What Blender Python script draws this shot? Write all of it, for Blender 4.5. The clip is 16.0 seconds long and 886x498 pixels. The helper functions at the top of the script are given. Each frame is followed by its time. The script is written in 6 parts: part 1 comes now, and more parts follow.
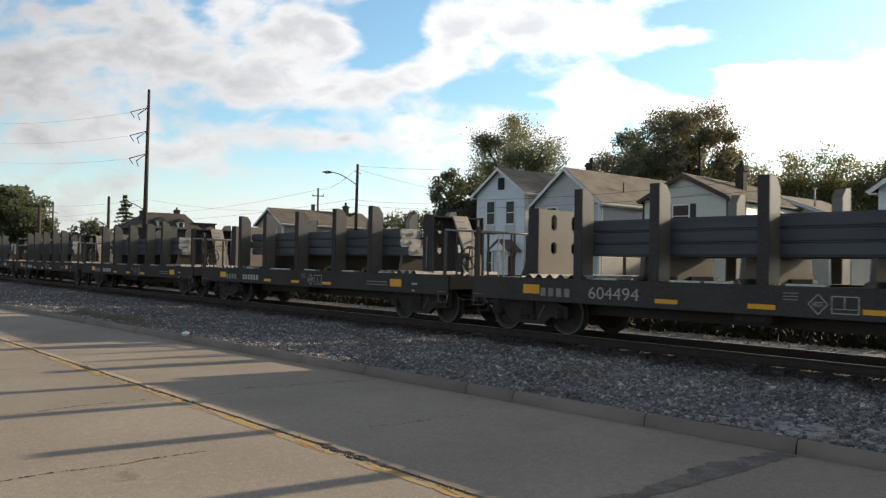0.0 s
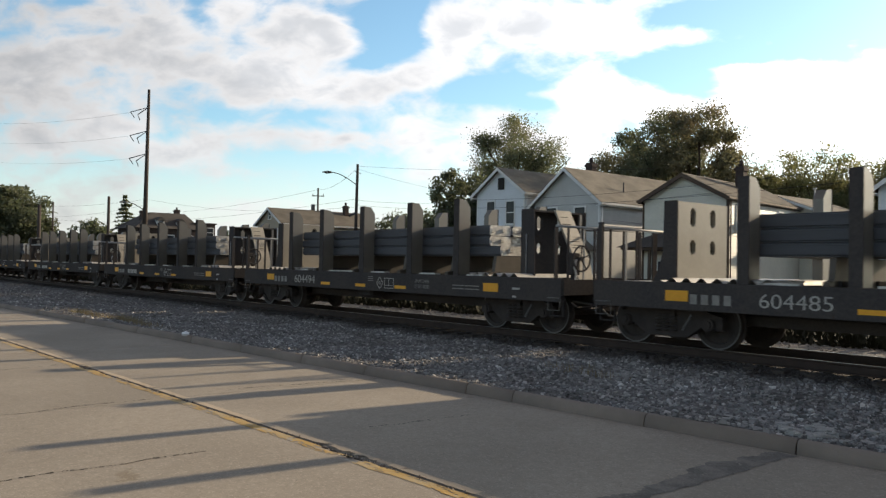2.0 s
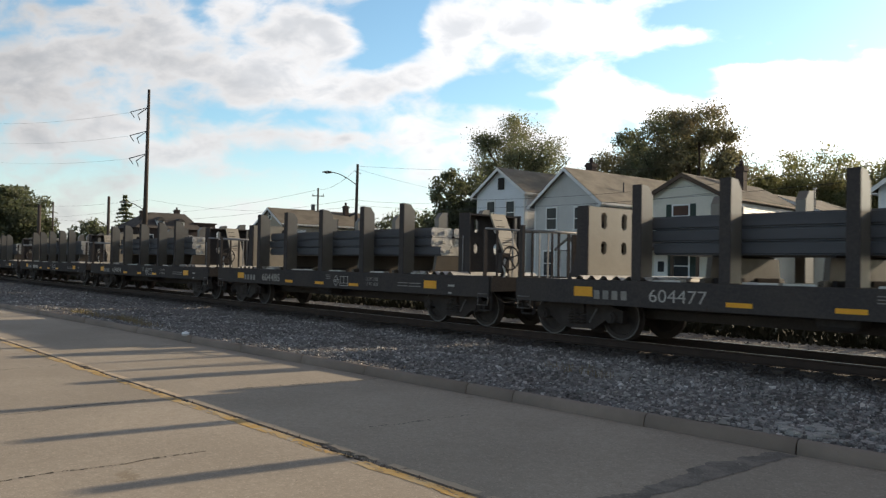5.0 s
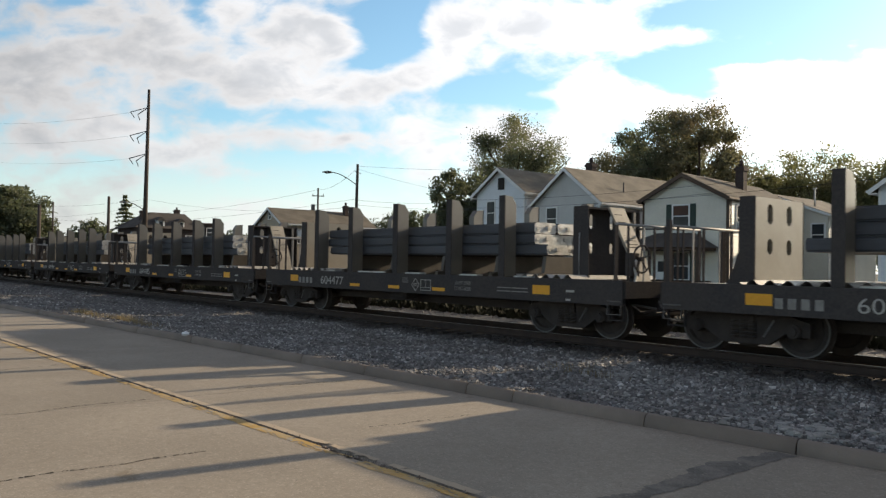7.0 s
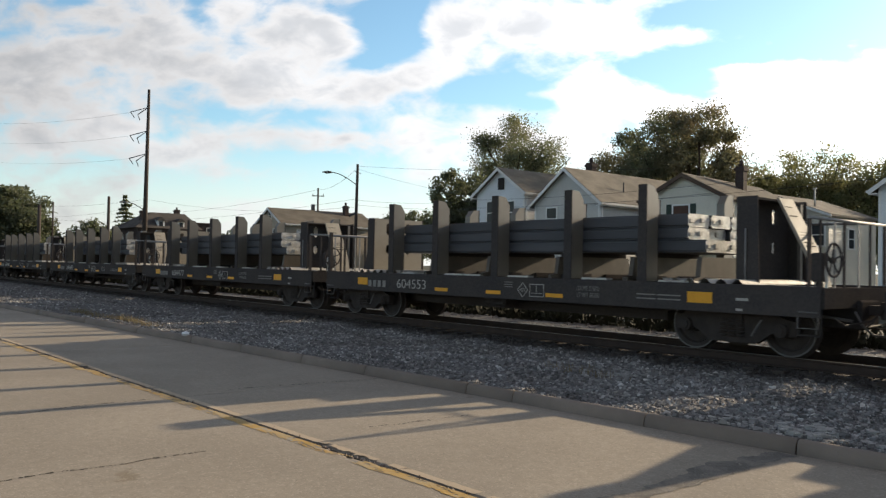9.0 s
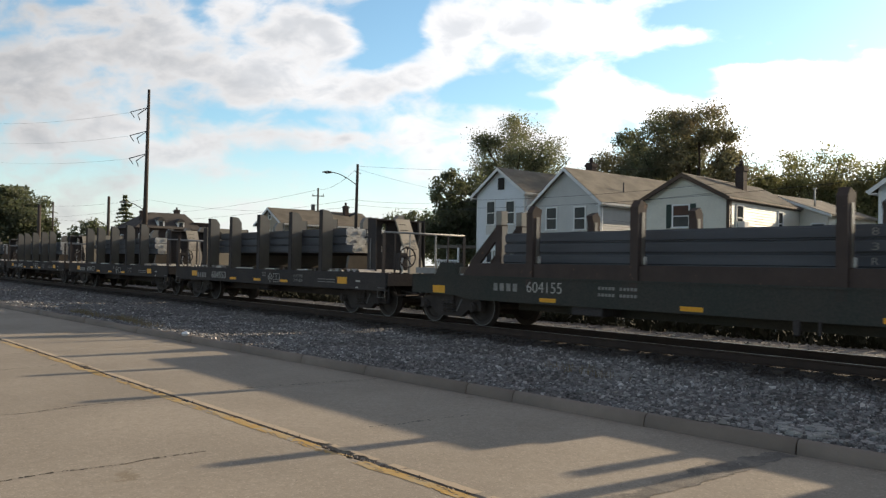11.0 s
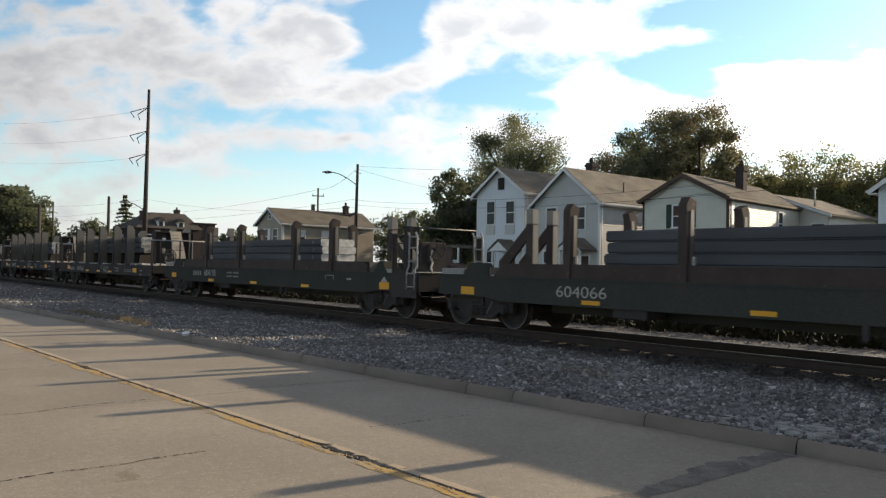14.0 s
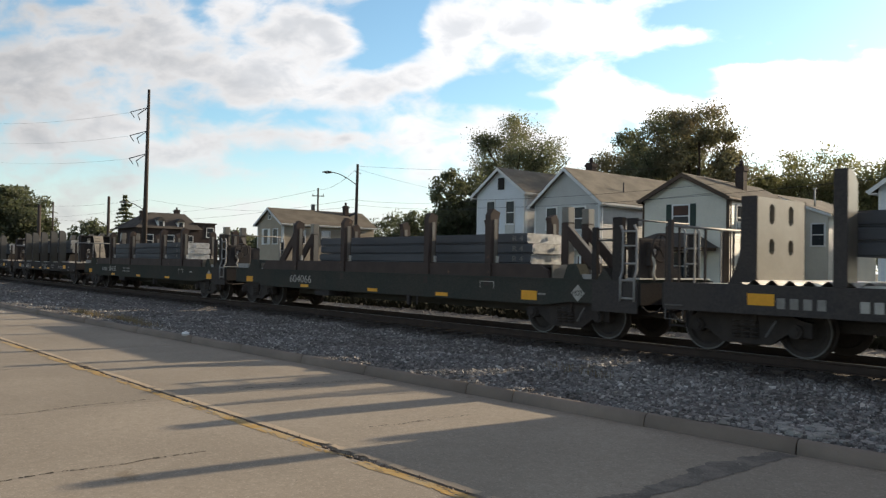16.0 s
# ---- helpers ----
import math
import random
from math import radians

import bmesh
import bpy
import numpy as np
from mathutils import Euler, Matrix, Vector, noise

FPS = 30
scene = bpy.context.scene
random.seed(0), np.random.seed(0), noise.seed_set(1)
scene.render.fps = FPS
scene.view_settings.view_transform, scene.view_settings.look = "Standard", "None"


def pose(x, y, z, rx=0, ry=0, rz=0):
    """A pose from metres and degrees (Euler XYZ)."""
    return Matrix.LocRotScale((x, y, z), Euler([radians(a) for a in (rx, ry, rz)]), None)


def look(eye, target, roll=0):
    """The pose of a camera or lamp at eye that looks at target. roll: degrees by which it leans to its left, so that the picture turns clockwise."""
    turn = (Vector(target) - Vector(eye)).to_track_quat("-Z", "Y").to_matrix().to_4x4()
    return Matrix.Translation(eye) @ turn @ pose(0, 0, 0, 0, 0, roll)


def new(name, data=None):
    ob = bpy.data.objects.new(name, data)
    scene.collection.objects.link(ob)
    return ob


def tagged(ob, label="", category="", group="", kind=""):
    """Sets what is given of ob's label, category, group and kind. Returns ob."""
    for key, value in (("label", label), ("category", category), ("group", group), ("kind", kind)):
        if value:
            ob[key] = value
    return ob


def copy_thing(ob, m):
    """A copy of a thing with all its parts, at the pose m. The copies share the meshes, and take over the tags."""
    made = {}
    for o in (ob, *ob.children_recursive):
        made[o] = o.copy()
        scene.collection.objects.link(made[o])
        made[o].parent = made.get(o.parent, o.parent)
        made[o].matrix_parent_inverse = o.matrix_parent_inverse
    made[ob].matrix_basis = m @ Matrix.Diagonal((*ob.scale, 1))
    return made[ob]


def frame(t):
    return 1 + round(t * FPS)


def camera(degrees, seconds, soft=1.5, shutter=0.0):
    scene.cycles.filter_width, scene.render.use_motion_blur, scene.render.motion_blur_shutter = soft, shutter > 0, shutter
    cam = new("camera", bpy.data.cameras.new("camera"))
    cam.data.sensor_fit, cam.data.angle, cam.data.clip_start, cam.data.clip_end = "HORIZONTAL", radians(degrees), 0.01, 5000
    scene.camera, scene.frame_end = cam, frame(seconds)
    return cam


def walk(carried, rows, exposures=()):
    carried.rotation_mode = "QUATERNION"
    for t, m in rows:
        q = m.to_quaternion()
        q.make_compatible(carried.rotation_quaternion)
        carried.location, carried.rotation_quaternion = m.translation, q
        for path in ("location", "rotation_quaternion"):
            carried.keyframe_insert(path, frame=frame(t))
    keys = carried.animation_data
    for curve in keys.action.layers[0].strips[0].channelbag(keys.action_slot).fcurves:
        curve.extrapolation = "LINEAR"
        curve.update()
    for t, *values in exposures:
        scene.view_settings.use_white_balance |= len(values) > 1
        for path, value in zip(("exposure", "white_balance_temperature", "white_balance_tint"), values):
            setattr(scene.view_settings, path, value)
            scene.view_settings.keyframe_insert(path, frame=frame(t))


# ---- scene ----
# ------------------------------------------------------------------ camera
EYE = (0.0, 0.0, 1.418)
YAW, PITCH = radians(39.83), radians(1.19)
FWD = Vector((-math.cos(YAW) * math.cos(PITCH), math.sin(YAW) * math.cos(PITCH), math.sin(PITCH)))
cam = camera(57.88, 16.0, soft=1.3, shutter=0.18)
VIEW = look(EYE, Vector(EYE) + FWD * 50, 1.07)
walk(cam, [(0.0, VIEW), (16.0, VIEW)], exposures=[(0.0, 0.40, 6600, 11), (16.0, 0.40, 6600, 11)])

# ------------------------------------------------------------------ sky and sun
SUN_AZ, SUN_EL = radians(6.6), radians(17.6)          # azimuth from +y towards +x
SUN_DIR = Vector((math.sin(SUN_AZ) * math.cos(SUN_EL), math.cos(SUN_AZ) * math.cos(SUN_EL), math.sin(SUN_EL)))
sun = new("sun", bpy.data.lights.new("sun", "SUN"))
sun.data.energy, sun.data.angle, sun.data.color = 5.0, radians(0.55), (1.0, 0.83, 0.60)
sun.matrix_world = look(SUN_DIR * 100, (0, 0, 0))


class Nodes:
    """Small helper that adds nodes to a tree and links them."""

    def __init__(self, tree):
        self.tree, self.n = tree, tree.nodes

    def add(self, kind, **inputs):
        node = self.n.new(kind)
        for k, v in inputs.items():
            sock = node.inputs[int(k[1:])] if k[0] == "i" and k[1:].isdigit() else node.inputs[k.replace("_", " ")]
            if isinstance(v, bpy.types.NodeSocket):
                self.tree.links.new(v, sock)
            else:
                sock.default_value = v
        return node

    def math(self, op, a, b=0.0, c=0.0, clamp=False):
        node = self.add("ShaderNodeMath", i0=a, i1=b, i2=c)
        node.operation, node.use_clamp = op, clamp
        return node.outputs[0]

    def dot(self, v, w):
        node = self.add("ShaderNodeVectorMath", i0=v, i1=w)
        node.operation = "DOT_PRODUCT"
        return node.outputs["Value"]

    def mix(self, f, a, b, blend="MIX"):
        node = self.n.new("ShaderNodeMix")
        node.data_type, node.blend_type = "RGBA", blend
        for sock, v in ((node.inputs[0], f), (node.inputs[6], a), (node.inputs[7], b)):
            if isinstance(v, bpy.types.NodeSocket):
                self.tree.links.new(v, sock)
            else:
                sock.default_value = v
        return node.outputs[2]

    def noise(self, vec, scale, detail=4.0, rough=0.55, distortion=0.0):
        node = self.add("ShaderNodeTexNoise", Vector=vec, Scale=scale, Detail=detail, Roughness=rough, Distortion=distortion)
        return node.outputs["Fac"]

    def ramp(self, f, lo, hi):
        node = self.add("ShaderNodeMapRange", Value=f, From_Min=lo, From_Max=hi)
        node.interpolation_type = "SMOOTHSTEP"
        return node.outputs[0]


def make_sky():
    world = bpy.data.worlds.new("sky")
    scene.world = world
    world.use_nodes = True
    t = world.node_tree
    t.nodes.clear()
    k = Nodes(t)
    d = t.nodes.new("ShaderNodeTexCoord").outputs["Generated"]
    sky = t.nodes.new("ShaderNodeTexSky")
    sky.sky_type, sky.sun_disc, sky.sun_elevation, sky.sun_rotation = "NISHITA", False, SUN_EL, SUN_AZ
    sky.air_density, sky.dust_density, sky.ozone_density = 1.0, 0.6, 2.0
    right = Vector((math.sin(YAW), math.cos(YAW), 0))
    ahead = Vector((-math.cos(YAW), math.sin(YAW), 0))
    depth = k.math("MAXIMUM", k.dot(d, ahead), 0.12)
    u = k.math("DIVIDE", k.dot(d, right), depth)
    v = k.math("DIVIDE", k.dot(d, (0, 0, 1)), depth)
    uv = k.add("ShaderNodeCombineXYZ", X=k.math("MULTIPLY", u, 1.0), Y=k.math("MULTIPLY", v, 1.8), Z=0.0).outputs[0]
    warp = k.add("ShaderNodeTexNoise", Vector=uv, Scale=3.2, Detail=5.0, Roughness=0.55).outputs["Color"]
    off = k.add("ShaderNodeVectorMath", i0=warp, i1=(0.5, 0.5, 0.5))
    off.operation = "SUBTRACT"
    wu = k.math("MULTIPLY_ADD", k.add("ShaderNodeSeparateXYZ", Vector=off.outputs[0]).outputs[0], 0.045, u)
    wv = k.math("MULTIPLY_ADD", k.add("ShaderNodeSeparateXYZ", Vector=off.outputs[0]).outputs[1], 0.028, v)
    # gaps of clear sky and banks of cloud, high and low: u, v, half widths, weight
    gaps_high = (
        (-0.072, 0.293, 0.037, 0.028, -1.7), (-0.062, 0.326, 0.032, 0.016, -1.2), (-0.099, 0.257, 0.032, 0.011, -0.7), (-0.31, 0.314, 0.018, 0.018, -0.55),
        (-0.235, 0.274, 0.032, 0.008, -0.12), (-0.484, 0.322, 0.028, 0.01, -0.4), (0.262, 0.253, 0.049, 0.013, -1.2),
        (0.333, 0.265, 0.049, 0.009, -0.9), (0.42, 0.272, 0.09, 0.008, -0.9), (0.446, 0.315, 0.115, 0.03, -1.7), (0.339, 0.326, 0.056, 0.012, -1.2), (0.191, 0.277, 0.028, 0.006, -0.4))
    gaps_low = (
        (0.029, 0.217, 0.039, 0.016, -1.2), (0.078, 0.228, 0.049, 0.012, -1.0), (0.121, 0.204, 0.039, 0.009, -0.8), (0.30, 0.232, 0.03, 0.012, -0.9),
        (-0.296, 0.182, 0.063, 0.008, -0.35), (-0.324, 0.157, 0.042, 0.01, -0.25), (-0.162, 0.185, 0.035, 0.007, -0.5), (-0.16, 0.17, 0.03, 0.006, -0.3),
        (-0.175, 0.128, 0.106, 0.011, -0.5), (-0.105, 0.165, 0.035, 0.007, -0.35), (-0.216, 0.095, 0.141, 0.016, -0.5))
    banks_high = (
        (-0.185, 0.296, 0.042, 0.022, 0.95), (-0.135, 0.271, 0.028, 0.021, 0.85), (-0.275, 0.32, 0.028, 0.011, 0.6), (-0.348, 0.285, 0.042, 0.032, 0.6),
        (-0.448, 0.283, 0.063, 0.035, 0.4), (-0.014, 0.255, 0.028, 0.028, 0.5), (0.006, 0.295, 0.028, 0.021, 0.7), (0.077, 0.307, 0.049, 0.025, 0.7),
        (0.169, 0.305, 0.042, 0.028, 0.7), (0.233, 0.288, 0.035, 0.013, 0.5), (0.318, 0.297, 0.042, 0.01, 0.55), (0.294, 0.27, 0.018, 0.006, 0.5))
    banks_low = (
        (-0.517, 0.239, 0.063, 0.035, 0.45), (-0.245, 0.278, 0.03, 0.014, 0.55), (-0.40, 0.243, 0.04, 0.02, 0.6), (-0.50, 0.193, 0.07, 0.012, 0.4), (-0.276, 0.229, 0.063, 0.025, 0.6), (-0.163, 0.224, 0.056, 0.021, 0.45), (-0.063, 0.233, 0.042, 0.018, 0.6),
        (0.192, 0.209, 0.085, 0.018, 0.7), (0.101, 0.165, 0.056, 0.021, 0.45), (0.362, 0.248, 0.063, 0.016, 0.6), (0.489, 0.215, 0.106, 0.049, 0.9),
        (-0.034, 0.152, 0.063, 0.018, 0.5), (-0.189, 0.156, 0.085, 0.014, 0.4), (-0.309, 0.136, 0.063, 0.014, 0.4), (-0.451, 0.162, 0.085, 0.028, 0.4))
    cover = k.math("MULTIPLY_ADD", k.noise(uv, 8.0, 8.0, 0.60, 0.35), 1.8, -0.35)
    puffs = k.noise(k.add("ShaderNodeVectorMath", i0=uv, i1=(4.1, 2.3, 0.0)).outputs[0], 17.0, 6.0, 0.52, 0.4)
    cover = k.math("MULTIPLY_ADD", k.math("SUBTRACT", puffs, 0.5), 1.8, cover)
    cover = k.math("MULTIPLY_ADD", k.ramp(v, 0.38, 1.2), -0.75, cover)
    for cu, cv, su, sv, weight in gaps_high + gaps_low + banks_high + banks_low:
        a = k.math("DIVIDE", k.math("SUBTRACT", wu, cu), su)
        b = k.math("DIVIDE", k.math("SUBTRACT", wv, cv), sv)
        q = k.math("ADD", k.math("MULTIPLY", a, a), k.math("MULTIPLY", b, b))
        g = k.math("POWER", 2.718, k.math("MULTIPLY", q, -0.8))
        cover = k.math("MULTIPLY_ADD", g, weight, cover)
    mask = k.ramp(cover, 0.12, 1.02)
    thick = k.ramp(cover, 0.75, 1.5)
    toward = k.math("MULTIPLY_ADD", k.dot(d, SUN_DIR), 0.5, 0.5)
    glow = k.math("POWER", toward, 1.5)
    lit = k.math("MULTIPLY_ADD", glow, 1.06, 0.06)
    lit = k.math("MULTIPLY_ADD", k.ramp(k.dot(d, -SUN_DIR), -0.1, 0.9), 0.70, lit)     # clouds opposite the sun are lit from the front
    lit = k.math("MULTIPLY", lit, k.math("MULTIPLY_ADD", k.ramp(k.dot(d, (0, 0, 1)), 0.28, 0.75), -0.60, 1.0))
    grain = k.math("MULTIPLY_ADD", k.noise(uv, 6.0, 6.0, 0.55, 0.3), 0.75, 0.64)
    grain = k.math("MULTIPLY_ADD", k.ramp(u, 0.0, 0.40), 0.45, grain)
    shade = k.math("MULTIPLY", k.math("MULTIPLY_ADD", thick, -0.18, 1.0), grain)
    cloud = k.mix(thick, (0.985, 0.99, 1.0, 1), (0.87, 0.91, 0.96, 1))
    cloud = k.mix(1.0, cloud, k.add("ShaderNodeCombineXYZ", X=k.math("MULTIPLY", lit, shade), Y=k.math("MULTIPLY", lit, shade),
                                   Z=k.math("MULTIPLY", lit, shade)).outputs[0], "MULTIPLY")
    tint = k.mix(k.ramp(k.dot(d, ahead), 0.0, 0.55), (0.155, 0.145, 0.135, 1), (0.130, 0.155, 0.152, 1))
    clear = k.mix(1.0, sky.outputs[0], tint, "MULTIPLY")
    clear = k.mix(k.math("MULTIPLY", k.ramp(k.dot(d, (0, 0, 1)), 0.30, 0.70), 0.8), clear, (0.185, 0.172, 0.185, 1))
    low = k.math("SUBTRACT", 1.0, k.ramp(v, 0.0, 0.17))
    mask = k.math("MULTIPLY", mask, k.math("MULTIPLY_ADD", low, -0.38, 1.0))
    haze = k.math("MULTIPLY", k.math("MULTIPLY_ADD", glow, 0.55, 0.42), 1.0)
    clear = k.mix(k.math("MULTIPLY", low, 0.85), clear, k.mix(1.0, (0.97, 1.0, 1.01, 1), k.add("ShaderNodeCombineXYZ", X=haze, Y=haze, Z=haze).outputs[0], "MULTIPLY"))
    colour = k.mix(mask, clear, cloud)
    back = k.add("ShaderNodeBackground", Color=colour, Strength=1.0)
    k.add("ShaderNodeOutputWorld", Surface=back.outputs[0])


make_sky()


# ------------------------------------------------------------------ materials
def surface(name, base, second=None, rough=0.8, metal=0.0, stain=0.8, grain=30.0, amount=0.6, bump=0.3, bump_size=0.01,
            stretch=(1, 1, 1), third=None, third_at=0.62, random_tint=0.0, spec=0.25, pits=False, oil_shaded=False):
    """A two-scale surface: broad stains between two colours, fine grain and relief."""
    m = bpy.data.materials.new(name)
    m.use_nodes = True
    t = m.node_tree
    t.nodes.clear()
    k = Nodes(t)
    co = t.nodes.new("ShaderNodeTexCoord").outputs["Object"]
    vec = k.add("ShaderNodeMapping", Vector=co, Scale=stretch).outputs[0]
    second = second or tuple(c * 0.7 for c in base)
    broad = k.noise(vec, stain, 5.0, 0.6)
    fine = k.noise(vec, grain, 4.0, 0.6)
    f = k.ramp(k.math("MULTIPLY_ADD", k.math("SUBTRACT", fine, 0.5), 0.5, broad), 0.32, 0.68)
    col = k.mix(k.math("MULTIPLY", f, amount), (*base, 1), (*second, 1))
    if third:
        spots = k.ramp(k.noise(vec, stain * 3.1, 6.0, 0.65), third_at, third_at + 0.08)
        col = k.mix(spots, col, (*third, 1))
    speck = k.math("MULTIPLY_ADD", fine, 0.5, 0.75)
    col = k.mix(1.0, col, k.add("ShaderNodeCombineXYZ", X=speck, Y=speck, Z=speck).outputs[0], "MULTIPLY")
    if pits:
        cells = k.add("ShaderNodeTexVoronoi", Vector=vec, Scale=26.0).outputs["Distance"]
        dots = k.math("SUBTRACT", 1.0, k.ramp(cells, 0.06, 0.16))
        dots = k.math("MULTIPLY", dots, k.ramp(k.noise(vec, 5.0, 3.0), 0.44, 0.56))
        col = k.mix(k.math("MULTIPLY", dots, 0.9), col, (0.09, 0.075, 0.06, 1))
        pale = k.ramp(k.noise(vec, 95.0, 3.0, 0.7), 0.58, 0.72)
        col = k.mix(k.math("MULTIPLY", pale, 0.42), col, (0.60, 0.52, 0.41, 1))
        mottle = k.ramp(k.noise(vec, 11.0, 5.0, 0.7), 0.38, 0.66)
        col = k.mix(k.math("MULTIPLY", mottle, 0.30), col, (0.20, 0.17, 0.135, 1))
        chips = k.add("ShaderNodeTexVoronoi", Vector=vec, Scale=62.0).outputs["Color"]
        chip = k.add("ShaderNodeSeparateXYZ", Vector=chips).outputs[0]
        col = k.mix(k.math("MULTIPLY", k.ramp(chip, 0.80, 0.95), 0.20), col, (0.13, 0.11, 0.09, 1))
        col = k.mix(k.math("MULTIPLY", k.math("SUBTRACT", 1.0, k.ramp(chip, 0.04, 0.15)), 0.22), col, (0.58, 0.51, 0.42, 1))
    if random_tint:
        r = t.nodes.new("ShaderNodeObjectInfo").outputs["Random"]
        tint = k.math("MULTIPLY_ADD", r, random_tint, 1.0 - random_tint / 2)
        col = k.mix(1.0, col, k.add("ShaderNodeCombineXYZ", X=tint, Y=tint, Z=tint).outputs[0], "MULTIPLY")
    # dark band along the track: oil, plus the train's shade painted in
    if oil_shaded:
        across = k.add("ShaderNodeSeparateXYZ", Vector=co).outputs[1]
        oil_shade = k.ramp(k.math("MULTIPLY_ADD", k.noise(co, 1.3, 3.0), 0.9, across), 12.45, 12.95)
        oil_shade = k.math("MULTIPLY", oil_shade, k.math("SUBTRACT", 1.0, k.ramp(across, 15.2, 15.8)))
        col = k.mix(k.math("MULTIPLY", oil_shade, 0.93), col, (0.036, 0.029, 0.025, 1))
    rr = k.math("MULTIPLY_ADD", k.math("SUBTRACT", broad, 0.5), 0.3, rough, clamp=True)
    bsdf = k.add("ShaderNodeBsdfPrincipled", Base_Color=col, Roughness=rr, Metallic=metal)
    bsdf.inputs["Specular IOR Level"].default_value = spec
    if bump:
        relief = k.add("ShaderNodeBump", Strength=bump, Distance=bump_size, Height=k.math("MULTIPLY_ADD", broad, 0.6, fine))
        t.links.new(relief.outputs[0], bsdf.inputs["Normal"])
    k.add("ShaderNodeOutputMaterial", Surface=bsdf.outputs[0])
    return m


M = {}
M["concrete"] = surface("concrete", (0.328, 0.284, 0.227), (0.227, 0.197, 0.159), 0.85, stain=0.45, grain=70, third=(0.22, 0.18, 0.13), third_at=0.66, bump=0.5, bump_size=0.006, random_tint=0.08, pits=True)
M["patch"] = surface("patch", (0.126, 0.115, 0.100), (0.228, 0.204, 0.174), 0.9, stain=5.0, grain=60, amount=1.0, third=(0.30, 0.265, 0.22), third_at=0.62, bump=0.8, bump_size=0.012)
M["concrete_dark"] = surface("concrete_dark", (0.10, 0.09, 0.075), (0.17, 0.15, 0.12), 0.9, stain=1.4, grain=50, bump=0.5)
M["kerb"] = surface("kerb_concrete", (0.232, 0.19, 0.157), (0.16, 0.133, 0.112), 0.85, stain=1.2, grain=45, bump=0.4, random_tint=0.12)
M["yellow_line"] = surface("yellow_line", (0.44, 0.28, 0.085), (0.39, 0.30, 0.17), 0.8, stain=2.2, grain=40, amount=1.0, third=(0.33, 0.30, 0.25), third_at=0.55)
M["gravel"] = surface("gravel", (0.20, 0.188, 0.176), (0.11, 0.103, 0.097), 0.95, stain=1.5, grain=18, amount=0.9, bump=1.0, bump_size=0.04, oil_shaded=True)
M["ground"] = surface("ground", (0.055, 0.048, 0.034), (0.04, 0.042, 0.022), 0.95, stain=0.15, grain=3, amount=1.0, bump=0.6, bump_size=0.05)
M["steel_black"] = surface("steel_black", (0.060, 0.055, 0.054), (0.080, 0.069, 0.062), 0.85, stain=1.1, grain=25, third=(0.075, 0.055, 0.042), third_at=0.66, bump=0.15, bump_size=0.004, spec=0.0)
M["steel_green"] = surface("steel_green", (0.053, 0.057, 0.050), (0.077, 0.066, 0.057), 0.85, stain=1.0, grain=25, third=(0.07, 0.05, 0.04), third_at=0.67, bump=0.15, bump_size=0.004, spec=0.0)
M["rust_brown"] = surface("rust_brown", (0.070, 0.050, 0.042), (0.048, 0.037, 0.033), 0.8, stain=1.6, grain=22, third=(0.14, 0.085, 0.055), third_at=0.62, bump=0.3, bump_size=0.004)
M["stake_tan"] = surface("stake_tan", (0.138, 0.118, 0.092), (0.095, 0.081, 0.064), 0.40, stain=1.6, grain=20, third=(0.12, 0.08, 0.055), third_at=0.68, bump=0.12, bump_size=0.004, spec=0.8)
# tan darkened to average in the slabs' shade on the plates
M["cradle_tan"] = surface("cradle_tan", (0.088, 0.073, 0.057), (0.055, 0.046, 0.037), 0.5, stain=2.5, grain=20, bump=0.12, bump_size=0.004)
M["slab_side"] = surface("slab_side", (0.098, 0.099, 0.107), (0.060, 0.061, 0.066), 0.7, metal=0.2, stain=1.0, grain=16, stretch=(0.25, 1, 2.2), third=(0.12, 0.10, 0.085), third_at=0.66, bump=0.25, bump_size=0.006)
# the stake tan, lightened for the sun on the bulkhead's +x face
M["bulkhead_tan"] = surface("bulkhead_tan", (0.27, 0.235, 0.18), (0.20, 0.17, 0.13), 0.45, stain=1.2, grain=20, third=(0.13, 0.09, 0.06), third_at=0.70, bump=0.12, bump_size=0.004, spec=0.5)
# raw cut steel, made paler still for the grazing sun on it
M["slab_end"] = surface("slab_end", (0.66, 0.65, 0.62), (0.40, 0.39, 0.37), 0.42, metal=0.35, stain=5.0, grain=30, amount=0.9, third=(0.20, 0.17, 0.15), third_at=0.64, bump=0.5, bump_size=0.015)
M["wheel_rust"] = surface("wheel_rust", (0.055, 0.043, 0.037), (0.033, 0.028, 0.026), 0.8, stain=5, grain=30)
M["rail_top"] = surface("rail_top", (0.30, 0.28, 0.26), (0.20, 0.185, 0.17), 0.45, metal=0.9, stain=2, grain=30, bump=0.03)
M["rail_side"] = surface("rail_side", (0.056, 0.038, 0.030), (0.036, 0.028, 0.024), 0.9, stain=3, grain=40)
M["tie"] = surface("tie_wood", (0.062, 0.050, 0.041), (0.040, 0.033, 0.029), 0.95, stain=2, grain=30, stretch=(1, 0.2, 1), bump=0.6, random_tint=0.4)
M["reflector"] = surface("reflector_yellow", (0.78, 0.37, 0.03), (0.66, 0.30, 0.028), 0.5, stain=6, grain=40, amount=0.5, bump=0.05)
M["letter"] = surface("letter_white", (0.43, 0.405, 0.36), (0.28, 0.265, 0.235), 0.7, stain=6, grain=40, bump=0.05)
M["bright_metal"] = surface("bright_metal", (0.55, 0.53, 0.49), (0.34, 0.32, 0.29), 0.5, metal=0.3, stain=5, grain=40)
